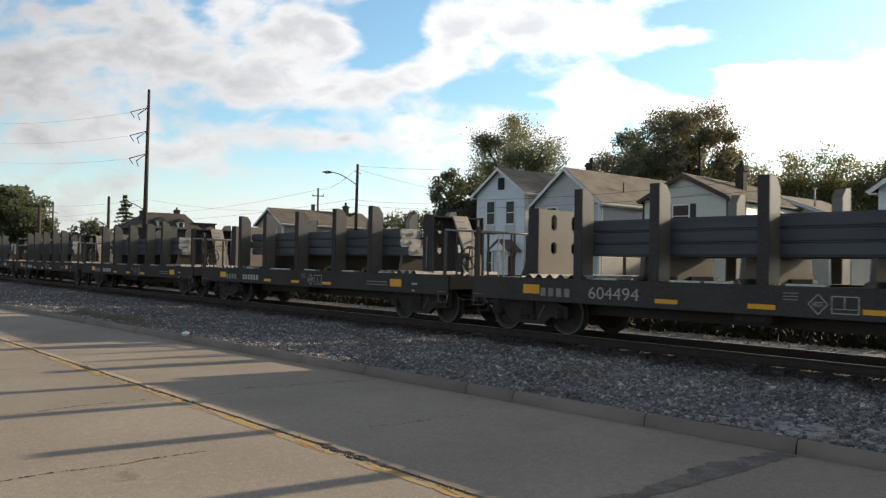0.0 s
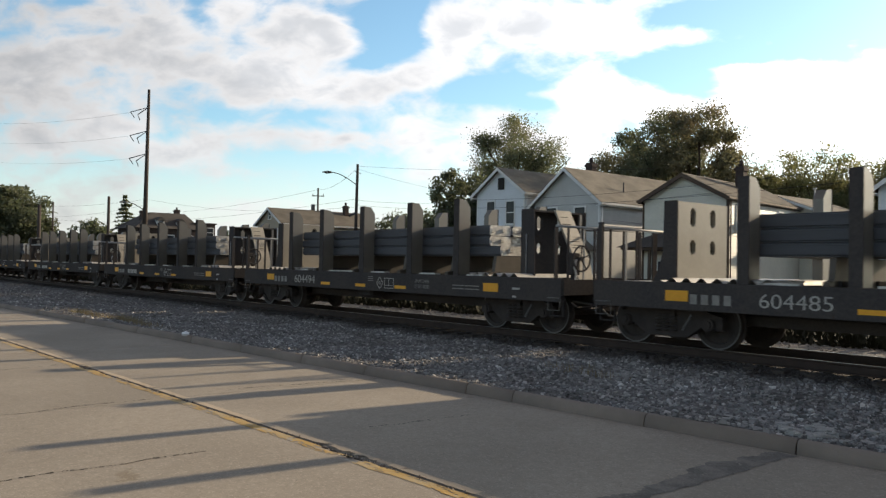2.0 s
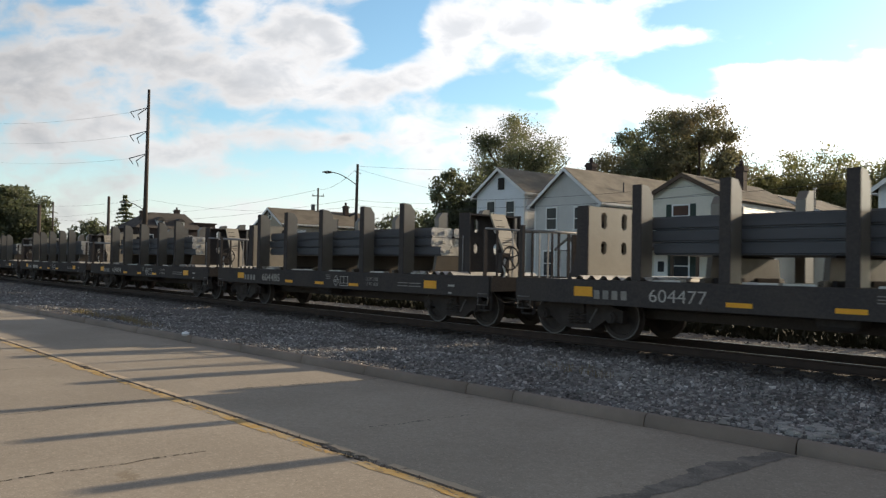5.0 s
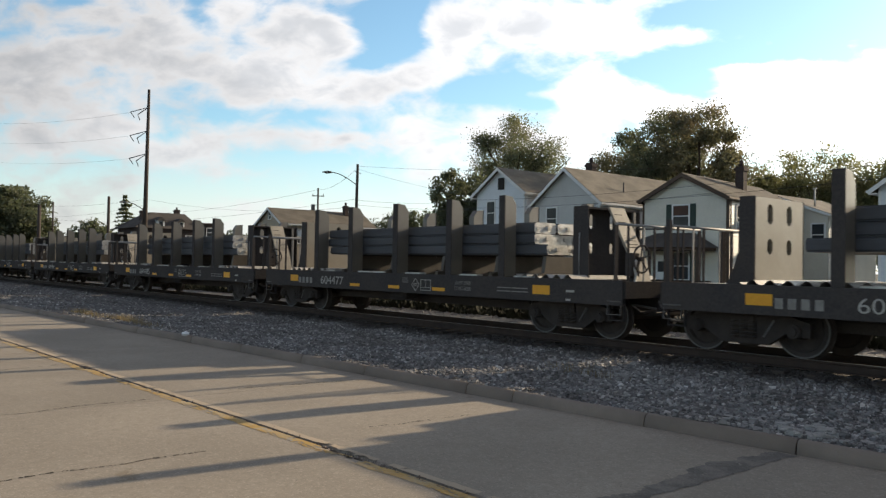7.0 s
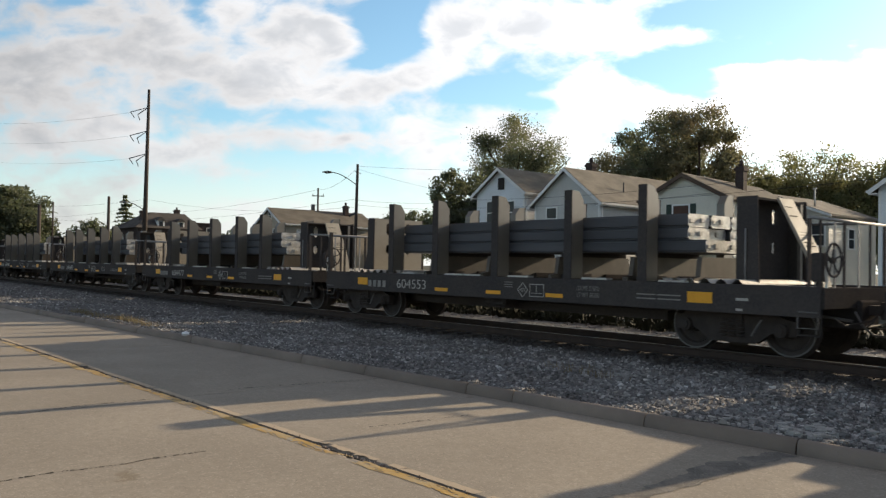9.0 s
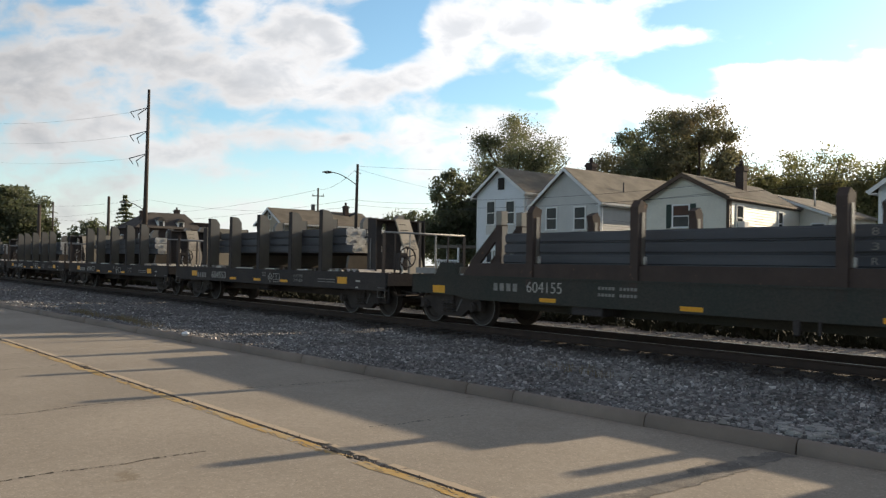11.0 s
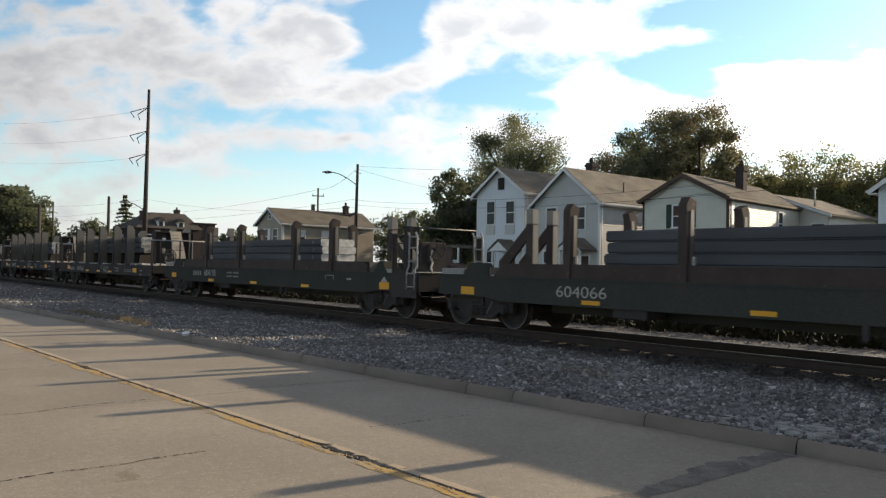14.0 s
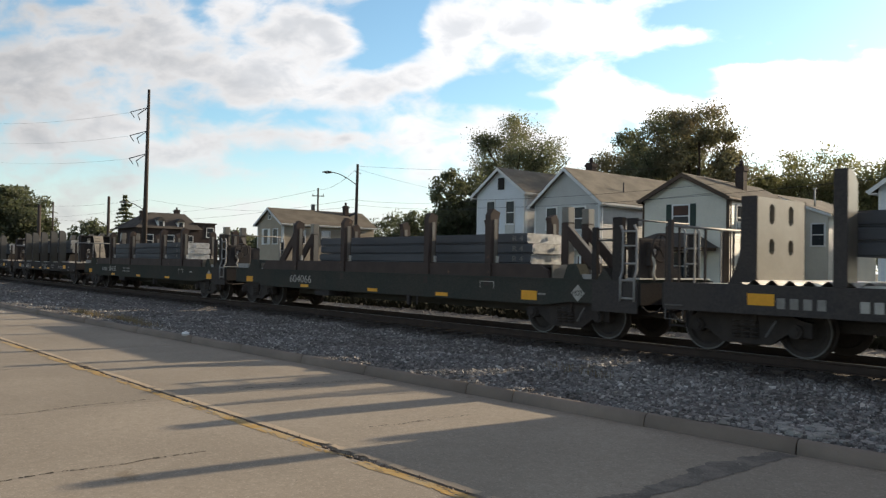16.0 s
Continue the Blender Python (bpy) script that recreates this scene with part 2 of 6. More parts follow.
M["steel_dark"] = surface("steel_dark", (0.047, 0.043, 0.042), (0.065, 0.056, 0.049), 0.9, stain=2, grain=25, bump=0.15, bump_size=0.004, spec=0.0)
M["road_lip"] = surface("road_lip", (0.45, 0.36, 0.26), (0.36, 0.295, 0.22), 0.85, stain=2.0, grain=50, third=(0.24, 0.19, 0.14), third_at=0.62, bump=0.5, bump_size=0.006)
M["pipe_grey"] = surface("pipe_grey", (0.15, 0.142, 0.132), (0.10, 0.092, 0.085), 0.65, metal=0.1, stain=4, grain=40, bump=0.1)
M["siding_white"] = surface("siding_white", (0.70, 0.71, 0.72), (0.60, 0.60, 0.59), 0.42, stain=0.8, grain=14, bump=0.06, spec=0.5)
M["siding_cream"] = surface("siding_cream", (0.64, 0.60, 0.50), (0.54, 0.505, 0.42), 0.48, stain=0.8, grain=14, bump=0.06, spec=0.7)
M["siding_grey"] = surface("siding_grey", (0.52, 0.50, 0.46), (0.44, 0.42, 0.385), 0.42, stain=0.8, grain=14, bump=0.06, spec=0.5)
M["siding_tan"] = surface("siding_tan", (0.42, 0.355, 0.27), (0.34, 0.285, 0.22), 0.75, stain=0.8, grain=14, bump=0.1)
M["trim_white"] = surface("trim_white", (0.78, 0.77, 0.74), (0.66, 0.65, 0.62), 0.6, stain=1.5, grain=20, bump=0.08)
M["trim_brown"] = surface("trim_brown", (0.10, 0.068, 0.048), (0.07, 0.05, 0.037), 0.7, stain=1.5, grain=20, bump=0.08)
M["shingle_brown"] = surface("shingle_brown", (0.24, 0.212, 0.17), (0.17, 0.15, 0.122), 0.9, stain=0.7, grain=9, amount=0.9, bump=0.8, bump_size=0.02, stretch=(1, 1, 2.5))
M["shingle"] = surface("shingle", (0.19, 0.168, 0.135), (0.135, 0.118, 0.097), 0.9, stain=0.7, grain=9, amount=0.9, bump=0.8, bump_size=0.02, stretch=(1, 1, 2.5))
M["shingle_dark"] = surface("shingle_dark", (0.085, 0.074, 0.066), (0.06, 0.053, 0.048), 0.9, stain=0.7, grain=9, amount=0.9, bump=0.8, bump_size=0.02)
M["brick_dark"] = surface("chimney_brick", (0.062, 0.045, 0.040), (0.042, 0.034, 0.032), 0.9, stain=4, grain=12, bump=0.6)
M["wood_pole"] = surface("wood_pole", (0.072, 0.058, 0.05), (0.048, 0.04, 0.036), 0.9, stain=1.5, grain=16, stretch=(3, 3, 0.3), bump=0.5)
M["wire"] = surface("wire", (0.05, 0.05, 0.055), (0.035, 0.035, 0.04), 0.6, bump=0)
M["bark"] = surface("bark", (0.085, 0.066, 0.05), (0.05, 0.04, 0.032), 0.95, stain=4, grain=25, stretch=(3, 3, 0.6), bump=0.8)
M["door_dark"] = surface("door_dark", (0.09, 0.045, 0.03), (0.06, 0.035, 0.026), 0.6, stain=2)
M["crack"] = surface("crack_dirt", (0.045, 0.038, 0.03), (0.07, 0.06, 0.045), 0.95, stain=8, grain=40)
M["weed"] = surface("weed", (0.022, 0.024, 0.012), (0.032, 0.028, 0.016), 0.9, stain=3, grain=20, bump=0)
M["shutter_green"] = surface("shutter_green", (0.035, 0.055, 0.045), (0.05, 0.065, 0.055), 0.6, stain=2, grain=20)
M["white_stuff"] = surface("white_stuff", (0.75, 0.75, 0.76), (0.6, 0.6, 0.6), 0.6, stain=8, grain=30)
M["limestone"] = surface("limestone", (0.37, 0.355, 0.33), (0.26, 0.25, 0.23), 0.9, stain=6, grain=30, bump=0.6)


def leaf_material(name, a, b, c):
    m = bpy.data.materials.new(name)
    m.use_nodes = True
    t = m.node_tree
    t.nodes.clear()
    k = Nodes(t)
    r = t.nodes.new("ShaderNodeNewGeometry").outputs["Random Per Island"]
    co = t.nodes.new("ShaderNodeTexCoord").outputs["Object"]
    col = k.mix(r, (*a, 1), (*b, 1))
    col = k.mix(k.ramp(k.noise(co, 0.35, 3.0), 0.5, 0.68), col, (*c, 1))
    diff = k.add("ShaderNodeBsdfPrincipled", Base_Color=col, Roughness=0.6)
    trans = k.add("ShaderNodeBsdfTranslucent", Color=k.mix(1.0, col, (1.4, 1.42, 1.2, 1), "MULTIPLY"))
    both = k.add("ShaderNodeMixShader", Fac=0.52, i1=diff.outputs[0], i2=trans.outputs[0])
    k.add("ShaderNodeOutputMaterial", Surface=both.outputs[0])
    return m


M["leaf_green"] = leaf_material("leaf_green", (0.105, 0.12, 0.078), (0.165, 0.175, 0.112), (0.16, 0.15, 0.095))
M["leaf_dark"] = leaf_material("leaf_dark", (0.075, 0.088, 0.055), (0.12, 0.132, 0.08), (0.105, 0.11, 0.068))
M["leaf_autumn"] = leaf_material("leaf_autumn", (0.115, 0.112, 0.07), (0.17, 0.155, 0.095), (0.185, 0.145, 0.09))
# paler leaves, lightened for the sun glare that veils the garden row
M["leaf_sunny"] = leaf_material("leaf_sunny", (0.15, 0.155, 0.075), (0.22, 0.215, 0.105), (0.20, 0.175, 0.085))
M["grass_dry"] = leaf_material("grass_dry", (0.14, 0.105, 0.06), (0.21, 0.165, 0.10), (0.12, 0.105, 0.055))


def pane_material():
    m = bpy.data.materials.new("window_glass")
    m.use_nodes = True
    t = m.node_tree
    t.nodes.clear()
    k = Nodes(t)
    co = t.nodes.new("ShaderNodeTexCoord").outputs["Object"]
    col = k.mix(k.noise(co, 1.2, 2.0), (0.02, 0.025, 0.03, 1), (0.06, 0.065, 0.07, 1))
    bsdf = k.add("ShaderNodeBsdfPrincipled", Base_Color=col, Roughness=0.06)
    bsdf.inputs["Specular IOR Level"].default_value = 0.12
    k.add("ShaderNodeOutputMaterial", Surface=bsdf.outputs[0])
    return m


M["glass"] = pane_material()


# ------------------------------------------------------------------ mesh tools
def box(bm, x0, x1, y0, y1, z0, z1):
    v = [bm.verts.new(p) for p in ((x0, y0, z0), (x1, y0, z0), (x1, y1, z0), (x0, y1, z0), (x0, y0, z1), (x1, y0, z1), (x1, y1, z1), (x0, y1, z1))]
    for f in ((0, 3, 2, 1), (4, 5, 6, 7), (0, 1, 5, 4), (1, 2, 6, 5), (2, 3, 7, 6), (3, 0, 4, 7)):
        bm.faces.new([v[i] for i in f])


def prism(bm, outline, axis, a, b):
    """Extrudes an outline (pairs of the two other axes, in order) from a to b along the axis."""
    def at(p, w):
        return {"x": (w, p[0], p[1]), "y": (p[0], w, p[1]), "z": (p[0], p[1], w)}[axis]
    lo = [bm.verts.new(at(p, a)) for p in outline]
    hi = [bm.verts.new(at(p, b)) for p in outline]
    faces = [bm.faces.new(lo), bm.faces.new(hi)]
    n = len(outline)
    for i in range(n):
        faces.append(bm.faces.new((lo[i], lo[(i + 1) % n], hi[(i + 1) % n], hi[i])))
    bmesh.ops.recalc_face_normals(bm, faces=faces)


def rod(bm, p, q, r, sides=8, r2=None):
    p, q = Vector(p), Vector(q)
    d = (q - p).normalized()
    a = d.orthogonal().normalized()
    b = d.cross(a)
    r2 = r if r2 is None else r2
    lo = [bm.verts.new(p + (a * math.cos(2 * math.pi * i / sides) + b * math.sin(2 * math.pi * i / sides)) * r) for i in range(sides)]
    hi = [bm.verts.new(q + (a * math.cos(2 * math.pi * i / sides) + b * math.sin(2 * math.pi * i / sides)) * r2) for i in range(sides)]
    bm.faces.new(lo[::-1]), bm.faces.new(hi)
    for i in range(sides):
        f = bm.faces.new((lo[i], lo[(i + 1) % sides], hi[(i + 1) % sides], hi[i]))
        f.smooth = sides > 6


def tube(bm, points, r, sides=6):
    """One continuous tube along a line of points."""
    pts = [Vector(p) for p in points]
    rings = []
    side = None
    for i, p in enumerate(pts):
        d = (pts[min(i + 1, len(pts) - 1)] - pts[max(i - 1, 0)]).normalized()
        if side is None or (side - d * side.dot(d)).length < 1e-3:
            side = d.orthogonal()
        side = (side - d * side.dot(d)).normalized()
        up = d.cross(side)
        rings.append([bm.verts.new(p + (side * math.cos(2 * math.pi * q / sides) + up * math.sin(2 * math.pi * q / sides)) * r) for q in range(sides)])
    for a, b in zip(rings, rings[1:]):
        for q in range(sides):
            bm.faces.new((a[q], a[(q + 1) % sides], b[(q + 1) % sides], b[q])).smooth = True
    bm.faces.new(rings[0][::-1]), bm.faces.new(rings[-1])


def lathe(bm, profile, axis_y=0.0, steps=32, centre=(0, 0, 0)):
    """Turns a profile of (y, radius) round the y axis."""
    rings = []
    for y, r in profile:
        rings.append([bm.verts.new((centre[0] + r * math.cos(2 * math.pi * i / steps), centre[1] + y, centre[2] + r * math.sin(2 * math.pi * i / steps))) for i in range(steps)])
    faces = []
    for a, b in zip(rings, rings[1:]):
        for i in range(steps):
            faces.append(bm.faces.new((a[i], a[(i + 1) % steps], b[(i + 1) % steps], b[i])))
    faces.append(bm.faces.new(rings[0])), faces.append(bm.faces.new(rings[-1]))
    bmesh.ops.recalc_face_normals(bm, faces=faces)


def bevel(bm, width=0.01, segments=1):
    bmesh.ops.bevel(bm, geom=bm.edges[:], offset=width, segments=segments, affect="EDGES", clamp_overlap=True)


def part(name, bm, material, parent=None, label=""):
    me = bpy.data.meshes.new(name)
    bm.to_mesh(me)
    bm.free()
    for m in (material if isinstance(material, (list, tuple)) else [material]):
        me.materials.append(m)
    ob = new(name, me)
    if parent is not None:
        ob.parent = parent
    if label:
        ob["label"] = label
    return ob


def boxed(name, material, parent, *boxes, label="", edge=0.0, apart=False):
    """Boxes as one part, or, apart, as a part each."""
    if apart and len(boxes) > 1:
        return [boxed(name, material, parent, b, label=label, edge=edge) for b in boxes][0]
    bm = bmesh.new()
    for b in boxes:
        box(bm, *b)
    if edge:
        bevel(bm, edge)
    return part(name, bm, material, parent, label)


def thing(name, m=None, label="", category="", group="", kind=""):
    ob = new(name)
    ob.empty_display_size = 0.3
    if m is not None:
        ob.matrix_basis = m
    return tagged(ob, label, category, group, kind)


def raw(name, verts, faces, material, parent=None, label="", smooth=False):
    me = bpy.data.meshes.new(name)
    me.from_pydata(verts, [], faces)
    me.materials.append(material)
    me.update()
    if smooth:
        me.polygons.foreach_set("use_smooth", [True] * len(me.polygons))
    ob = new(name, me)
    if parent is not None:
        ob.parent = parent
    if label:
        ob["label"] = label
    return ob


def lettering(name, words, size, material, parent, x, z, y, width=None, label=""):
    """Raised flat lettering on a side that faces -y, its lower left corner at x, z."""
    cu = bpy.data.curves.new(name, "FONT")
    cu.body, cu.size, cu.extrude, cu.offset = words, size, 0.002, -size * 0.006
    tmp = new(name, cu)
    bpy.context.view_layer.update()
    me = bpy.data.meshes.new_from_object(tmp.evaluated_get(bpy.context.evaluated_depsgraph_get()))
    bpy.data.objects.remove(tmp)
    xs = [v.co.x for v in me.vertices]
    w = max(xs) - min(xs)
    k = (width / w) if width else 1.0
    me.transform(Matrix(((k, 0, 0, x - min(xs) * k), (0, 0, -1, y), (0, 1, 0, z), (0, 0, 0, 1))))
    me.materials.clear()
    me.materials.append(material)
    ob = new(name, me)
    ob.parent = parent
    if label:
        ob["label"] = label
    return ob


# ------------------------------------------------------------------ ground, road, kerb
ROAD_Z = -0.351
TRACK_Y = 13.76
rng = random.Random(7)
nrng = np.random.default_rng(11)


def kerb_y(x):
    return 7.895 + 0.0548 * x


def seam_y(x):
    return 4.32 + 0.027 * x


def make_ground():
    n = 60
    xs = np.sinh(np.linspace(-6.2, 6.2, n)) * 12.0
    verts = [(x, y, -0.42) for y in xs for x in xs]
    faces = [(j * n + i, j * n + i + 1, (j + 1) * n + i + 1, (j + 1) * n + i) for j in range(n - 1) for i in range(n - 1)]
    tagged(raw("ground", verts, faces, M["ground"]), "dry grass and dirt ground running to the horizon", "ground", kind="structure")


def ragged(x, side, seed):
    """Uneven broken edge of a slab along the centre joint."""
    k = 0.22 + 4.4 * max(0.0, noise.noise((x * 0.55, 3.0, 8.0)) - 0.05)
    a = k * (noise.noise((x * 1.7, seed, side)) * 0.03 + noise.noise((x * 7.0, seed + 3, side)) * 0.022 + noise.noise((x * 23.0, seed + 5, side)) * 0.012)
    return a


def slab_mesh(name, x0, x1, near, far, parent, top=ROAD_Z, wear=(0.0, 0.0), material=None):
    """One concrete slab between two edge lines, with a slightly rounded rim."""
    steps = max(2, int((x1 - x0) / 0.05)) if wear[0] or wear[1] else max(2, int((x1 - x0) / 0.6))
    xs = np.linspace(x0 + 0.006, x1 - 0.006, steps)
    rows = []
    for x in xs:
        a = near(x) + (0.007 + abs(ragged(x, 1, 2.0)) * wear[0] if wear[0] else 0.0)
        b = far(x) - (0.007 + abs(ragged(x, 2, 9.0)) * wear[1] if wear[1] else 0.0)
        sa = 0.03 + (abs(ragged(x, 3, 4.0)) * wear[0])
        sb = 0.03 + (abs(ragged(x, 4, 5.0)) * wear[1])
        rows.append([(x, a, top - 0.12), (x, a, top - 0.02), (x, a + sa, top), (x, b - sb, top), (x, b, top - 0.02), (x, b, top - 0.12)])
    verts = [p for r in rows for p in r]
    faces = []
    for i in range(len(rows) - 1):
        for j in range(5):
            p = i * 6 + j
            faces.append((p, p + 6, p + 7, p + 1))
    faces.append(tuple(range(6)))
    faces.append(tuple(range(len(verts) - 1, len(verts) - 7, -1)))
    return raw(name, verts, faces, material or M["concrete"], parent)


def make_road():
    road = thing("road", label="worn two-lane concrete road with a broken centre joint", category="road", kind="structure")
    joints = [-172.8, -129.6, -97.2, -75.6, -59.4, -47.52, -37.26, -29.16, -22.68, -16.52, -10.17, -3.8, 2.59, 9.18, 17.28, 32.4, 64.8]
    for a, b in zip(joints, joints[1:]):
        slab_mesh("concrete_slab", a, b, seam_y, lambda x: kerb_y(x) - 0.004, road, wear=(1.5, 0))
        slab_mesh("concrete_slab", a + 0.1, b + 0.1, lambda x: -1.5, seam_y, road, wear=(0, 1.5))
        slab_mesh("concrete_slab", a, b, lambda x: -9.0, lambda x: -1.52, road)
    bm = bmesh.new()
    box(bm, -172, 64, -9.2, 8.0, -0.44, -0.40)
    part("road_base", bm, M["concrete_dark"], road)
    # faded yellow lines on both sides of the joint, broken away in places
    for side, off, width, bar in ((-1, -0.025, 0.13, -0.22),):
        verts, faces = [], []
        step, lanes = 0.02, 8
        w = width / lanes
        for i in range(3050):
            x = -60.0 + i * step
            for lane in range(lanes):
                f = lane / (lanes - 1)
                keep = 0.9 * noise.noise((x * 0.7, side * 2.0, 7.0)) + 0.7 * noise.noise((x * 3.0, side * 3.0 + lane * 0.35, 2.0)) + 0.5 * noise.noise((x * 13.0, side * 3.0, 9.0 + lane * 0.8))
                if keep < bar + 0.5 * (f - 0.35) ** 2:
                    continue
                e = [seam_y(x + h) + off + side * w * lane + ragged(x + h, 6 + side, 1.5) * 0.8 for h in (0, step)]
                lo, hi = (0, w) if side > 0 else (-w, 0)
                n = len(verts)
                verts += [(x, e[0] + lo, ROAD_Z + 0.003), (x + step, e[1] + lo, ROAD_Z + 0.003), (x + step, e[1] + hi, ROAD_Z + 0.003), (x, e[0] + hi, ROAD_Z + 0.003)]
                faces.append((n, n + 1, n + 2, n + 3))
        tagged(raw("yellow_line", verts, faces, M["yellow_line"], road, "faded cracked yellow centre line"), kind="stuff")
    verts, faces = [], []
    for i in range(2440):
        x = -60.0 + i * 0.025
        row = []
        for h in (0, 0.025):
            p = x + h
            lo = seam_y(p) + 0.02 + abs(ragged(p, 1, 2.0)) * 1.5
            hi = seam_y(p) + 0.115 + 0.03 * noise.noise((p * 1.1, 5.0, 3.0)) + 0.014 * noise.noise((p * 9.0, 5.0, 3.0))
            row += [(p, min(lo, hi - 0.004), ROAD_Z + 0.0035), (p, hi, ROAD_Z + 0.0035)]
        n = len(verts)
        verts += row
        if noise.noise((x * 2.3, 1.0, 6.0)) > -0.42:
            faces.append((n, n + 2, n + 3, n + 1))
    raw("joint_lip", verts, faces, M["road_lip"], road, "pale worn lip of the joint")
    # crumbled concrete in the joint
    r = np.random.default_rng(21)
    verts, faces = [], []
    for _ in range(900):
        x = -1.5 - r.random() ** 1.4 * 18
        s = 0.008 + 0.02 * r.random() ** 2
        c = np.array((x, seam_y(x) + r.normal(0, 0.035), ROAD_Z - 0.02 + 0.012 * r.random()))
        p = np.array([(1, 0, 0), (-1, 0, 0), (0, 1, 0), (0, -1, 0), (0, 0, 1), (0, 0, -1)]) * r.uniform(0.5, 1.3, (6, 3)) * s + c
        i = len(verts)
        verts += p.tolist()
        faces += [tuple(q + i for q in f) for f in ((0, 2, 4), (2, 1, 4), (1, 3, 4), (3, 0, 4), (2, 0, 5), (1, 2, 5), (3, 1, 5), (0, 3, 5))]
    tagged(raw("joint_rubble", verts, faces, M["kerb"], road), kind="stuff")
    # hairline cracks
    for pts in (((-10.04, 1.73), (-10.07, 2.33), (-10.21, 2.8), (-10.22, 3.13), (-10.24, 3.73)), ((-10.39, 4.86), (-10.41, 5.35), (-10.3, 6.21), (-10.21, 6.8), (-10.17, 7.24)),
                ((-7.07, 1.19), (-7.11, 1.52), (-7.15, 1.9), (-7.1, 2.24), (-7.15, 2.64), (-7.16, 3.13)), ((-7.23, 5), (-7.17, 5.35), (-7.15, 5.72), (-7.13, 6.43)), ((-14.04, 2.59), (-14.36, 3.67))):
        verts, faces = [], []
        for (xa, ya), (xb, yb) in zip(pts, pts[1:]):
            n = 24
            for s in range(n):
                f, g = s / n, (s + 1) / n
                if rng.random() < 0.33:
                    continue
                q = []
                for h in (f, g):
                    x, y = xa + (xb - xa) * h, ya + (yb - ya) * h
                    x += 0.03 * noise.noise((x * 3, y * 6, 1.0)) + 0.015 * noise.noise((x * 3, y * 22, 3.0))
                    q.append((x, y, 0.005 + 0.034 * abs(noise.noise((x * 9, y * 9, 5.0)))))
                i = len(verts)
                verts += [(q[0][0] - q[0][2], q[0][1], ROAD_Z + 0.002), (q[0][0] + q[0][2], q[0][1], ROAD_Z + 0.002),
                          (q[1][0] + q[1][2], q[1][1], ROAD_Z + 0.002), (q[1][0] - q[1][2], q[1][1], ROAD_Z + 0.002)]
                faces.append((i, i + 1, i + 2, i + 3))
        raw("crack", verts, faces, M["crack"], road)
    # broken, darker repair along the cross joint
    verts, faces = [], []
    ys = np.linspace(4.27, 7.60, 240)
    for y in ys:
        w0 = 0.12 + 0.30 * abs(noise.noise((y * 1.3, 2.0, 1.0))) + 0.08 * noise.noise((y * 5.0, 2.0, 1.0)) + 0.03 * noise.noise((y * 19.0, 2.0, 1.0)) + 0.012 * noise.noise((y * 47.0, 2.0, 1.0)) + 0.12 * max(0, y - 5.6) * max(0, 7.56 - y)
        w1 = 0.05 + 0.09 * noise.noise((y * 4.0, 4.0, 1.0)) + 0.02 * noise.noise((y * 21.0, 4.0, 1.0)) + 0.01 * noise.noise((y * 50.0, 4.0, 1.0))
        verts += [(-3.80 - max(w0, 0.05), y, ROAD_Z + 0.004), (-3.80 + w1, y, ROAD_Z + 0.004)]
    faces = [(2 * i, 2 * i + 1, 2 * i + 3, 2 * i + 2) for i in range(len(ys) - 1)]
    raw("asphalt_patch", verts, faces, M["patch"], road, "worn grey asphalt patch with pale crumbs")


def make_kerb():
    kerb = thing("kerb", label="low weathered concrete kerb with rounded top", category="kerb", kind="structure")
    joints = [-97.2, -86.4, -75.6, -64.8, -55.08, -46.44, -38.88, -32.4, -27.43, -23.33, -19.76, -16.85, -14.69, -12.53, -10.69, -8.37, -7.51, -5.51, -3.8, -1.51, 1.3, 4.32, 8.64, 15.12, 23.76]
    for a, b in zip(joints, joints[1:]):
        bm = bmesh.new()
        n = max(2, int((b - a) / 0.35))
        prof = ((0.0, -0.14), (0.006, 0.03), (0.022, 0.10), (0.045, 0.128), (0.09, 0.138), (0.135, 0.130), (0.15, 0.10), (0.15, -0.14))
        rows = []
        for i in range(n + 1):
            x = a + 0.008 + (b - a - 0.016) * i / n
            dz = 0.012 * noise.noise((x * 0.5, 1.0, 0.0)) + 0.006 * noise.noise((x * 3.0, 1.0, 0.0))
            rows.append([bm.verts.new((x, kerb_y(x) + p + 0.008 * noise.noise((x * 2, j, 3.0)), ROAD_Z + q + dz)) for j, (p, q) in enumerate(prof)])
        for r, s in zip(rows, rows[1:]):
            for j in range(len(prof) - 1):
                f = bm.faces.new((r[j], s[j], s[j + 1], r[j + 1]))
                f.smooth = True
        bm.faces.new(rows[0]), bm.faces.new(rows[-1][::-1])
        bmesh.ops.recalc_face_normals(bm, faces=bm.faces[:])
        part("kerb_stone", bm, M["kerb"], kerb)


# ------------------------------------------------------------------ track
def bed_z(x, y):
    """Height of the ballast."""
    base = -0.20
    k = kerb_y(x) + 0.2
    if y < 11.9:
        f = max(0.0, min(1.0, (y - k) / (11.9 - k)))
        base = -0.235 - 0.07 * math.sin(math.pi * f * 0.55)
    elif y < 12.75:
        base = -0.304 + 0.10 * min(1.0, (y - 11.9) / 0.7)
    elif y > 15.1:
        base = -0.195 + 0.095 * min(1.0, (y - 15.1) / 0.7) - 0.25 * max(0.0, y - 17.2)
    else:
        base = -0.195
    return base + 0.035 * noise.noise((x * 0.7, y * 0.9, 0.0)) + 0.02 * noise.noise((x * 2.6, y * 2.8, 4.0))


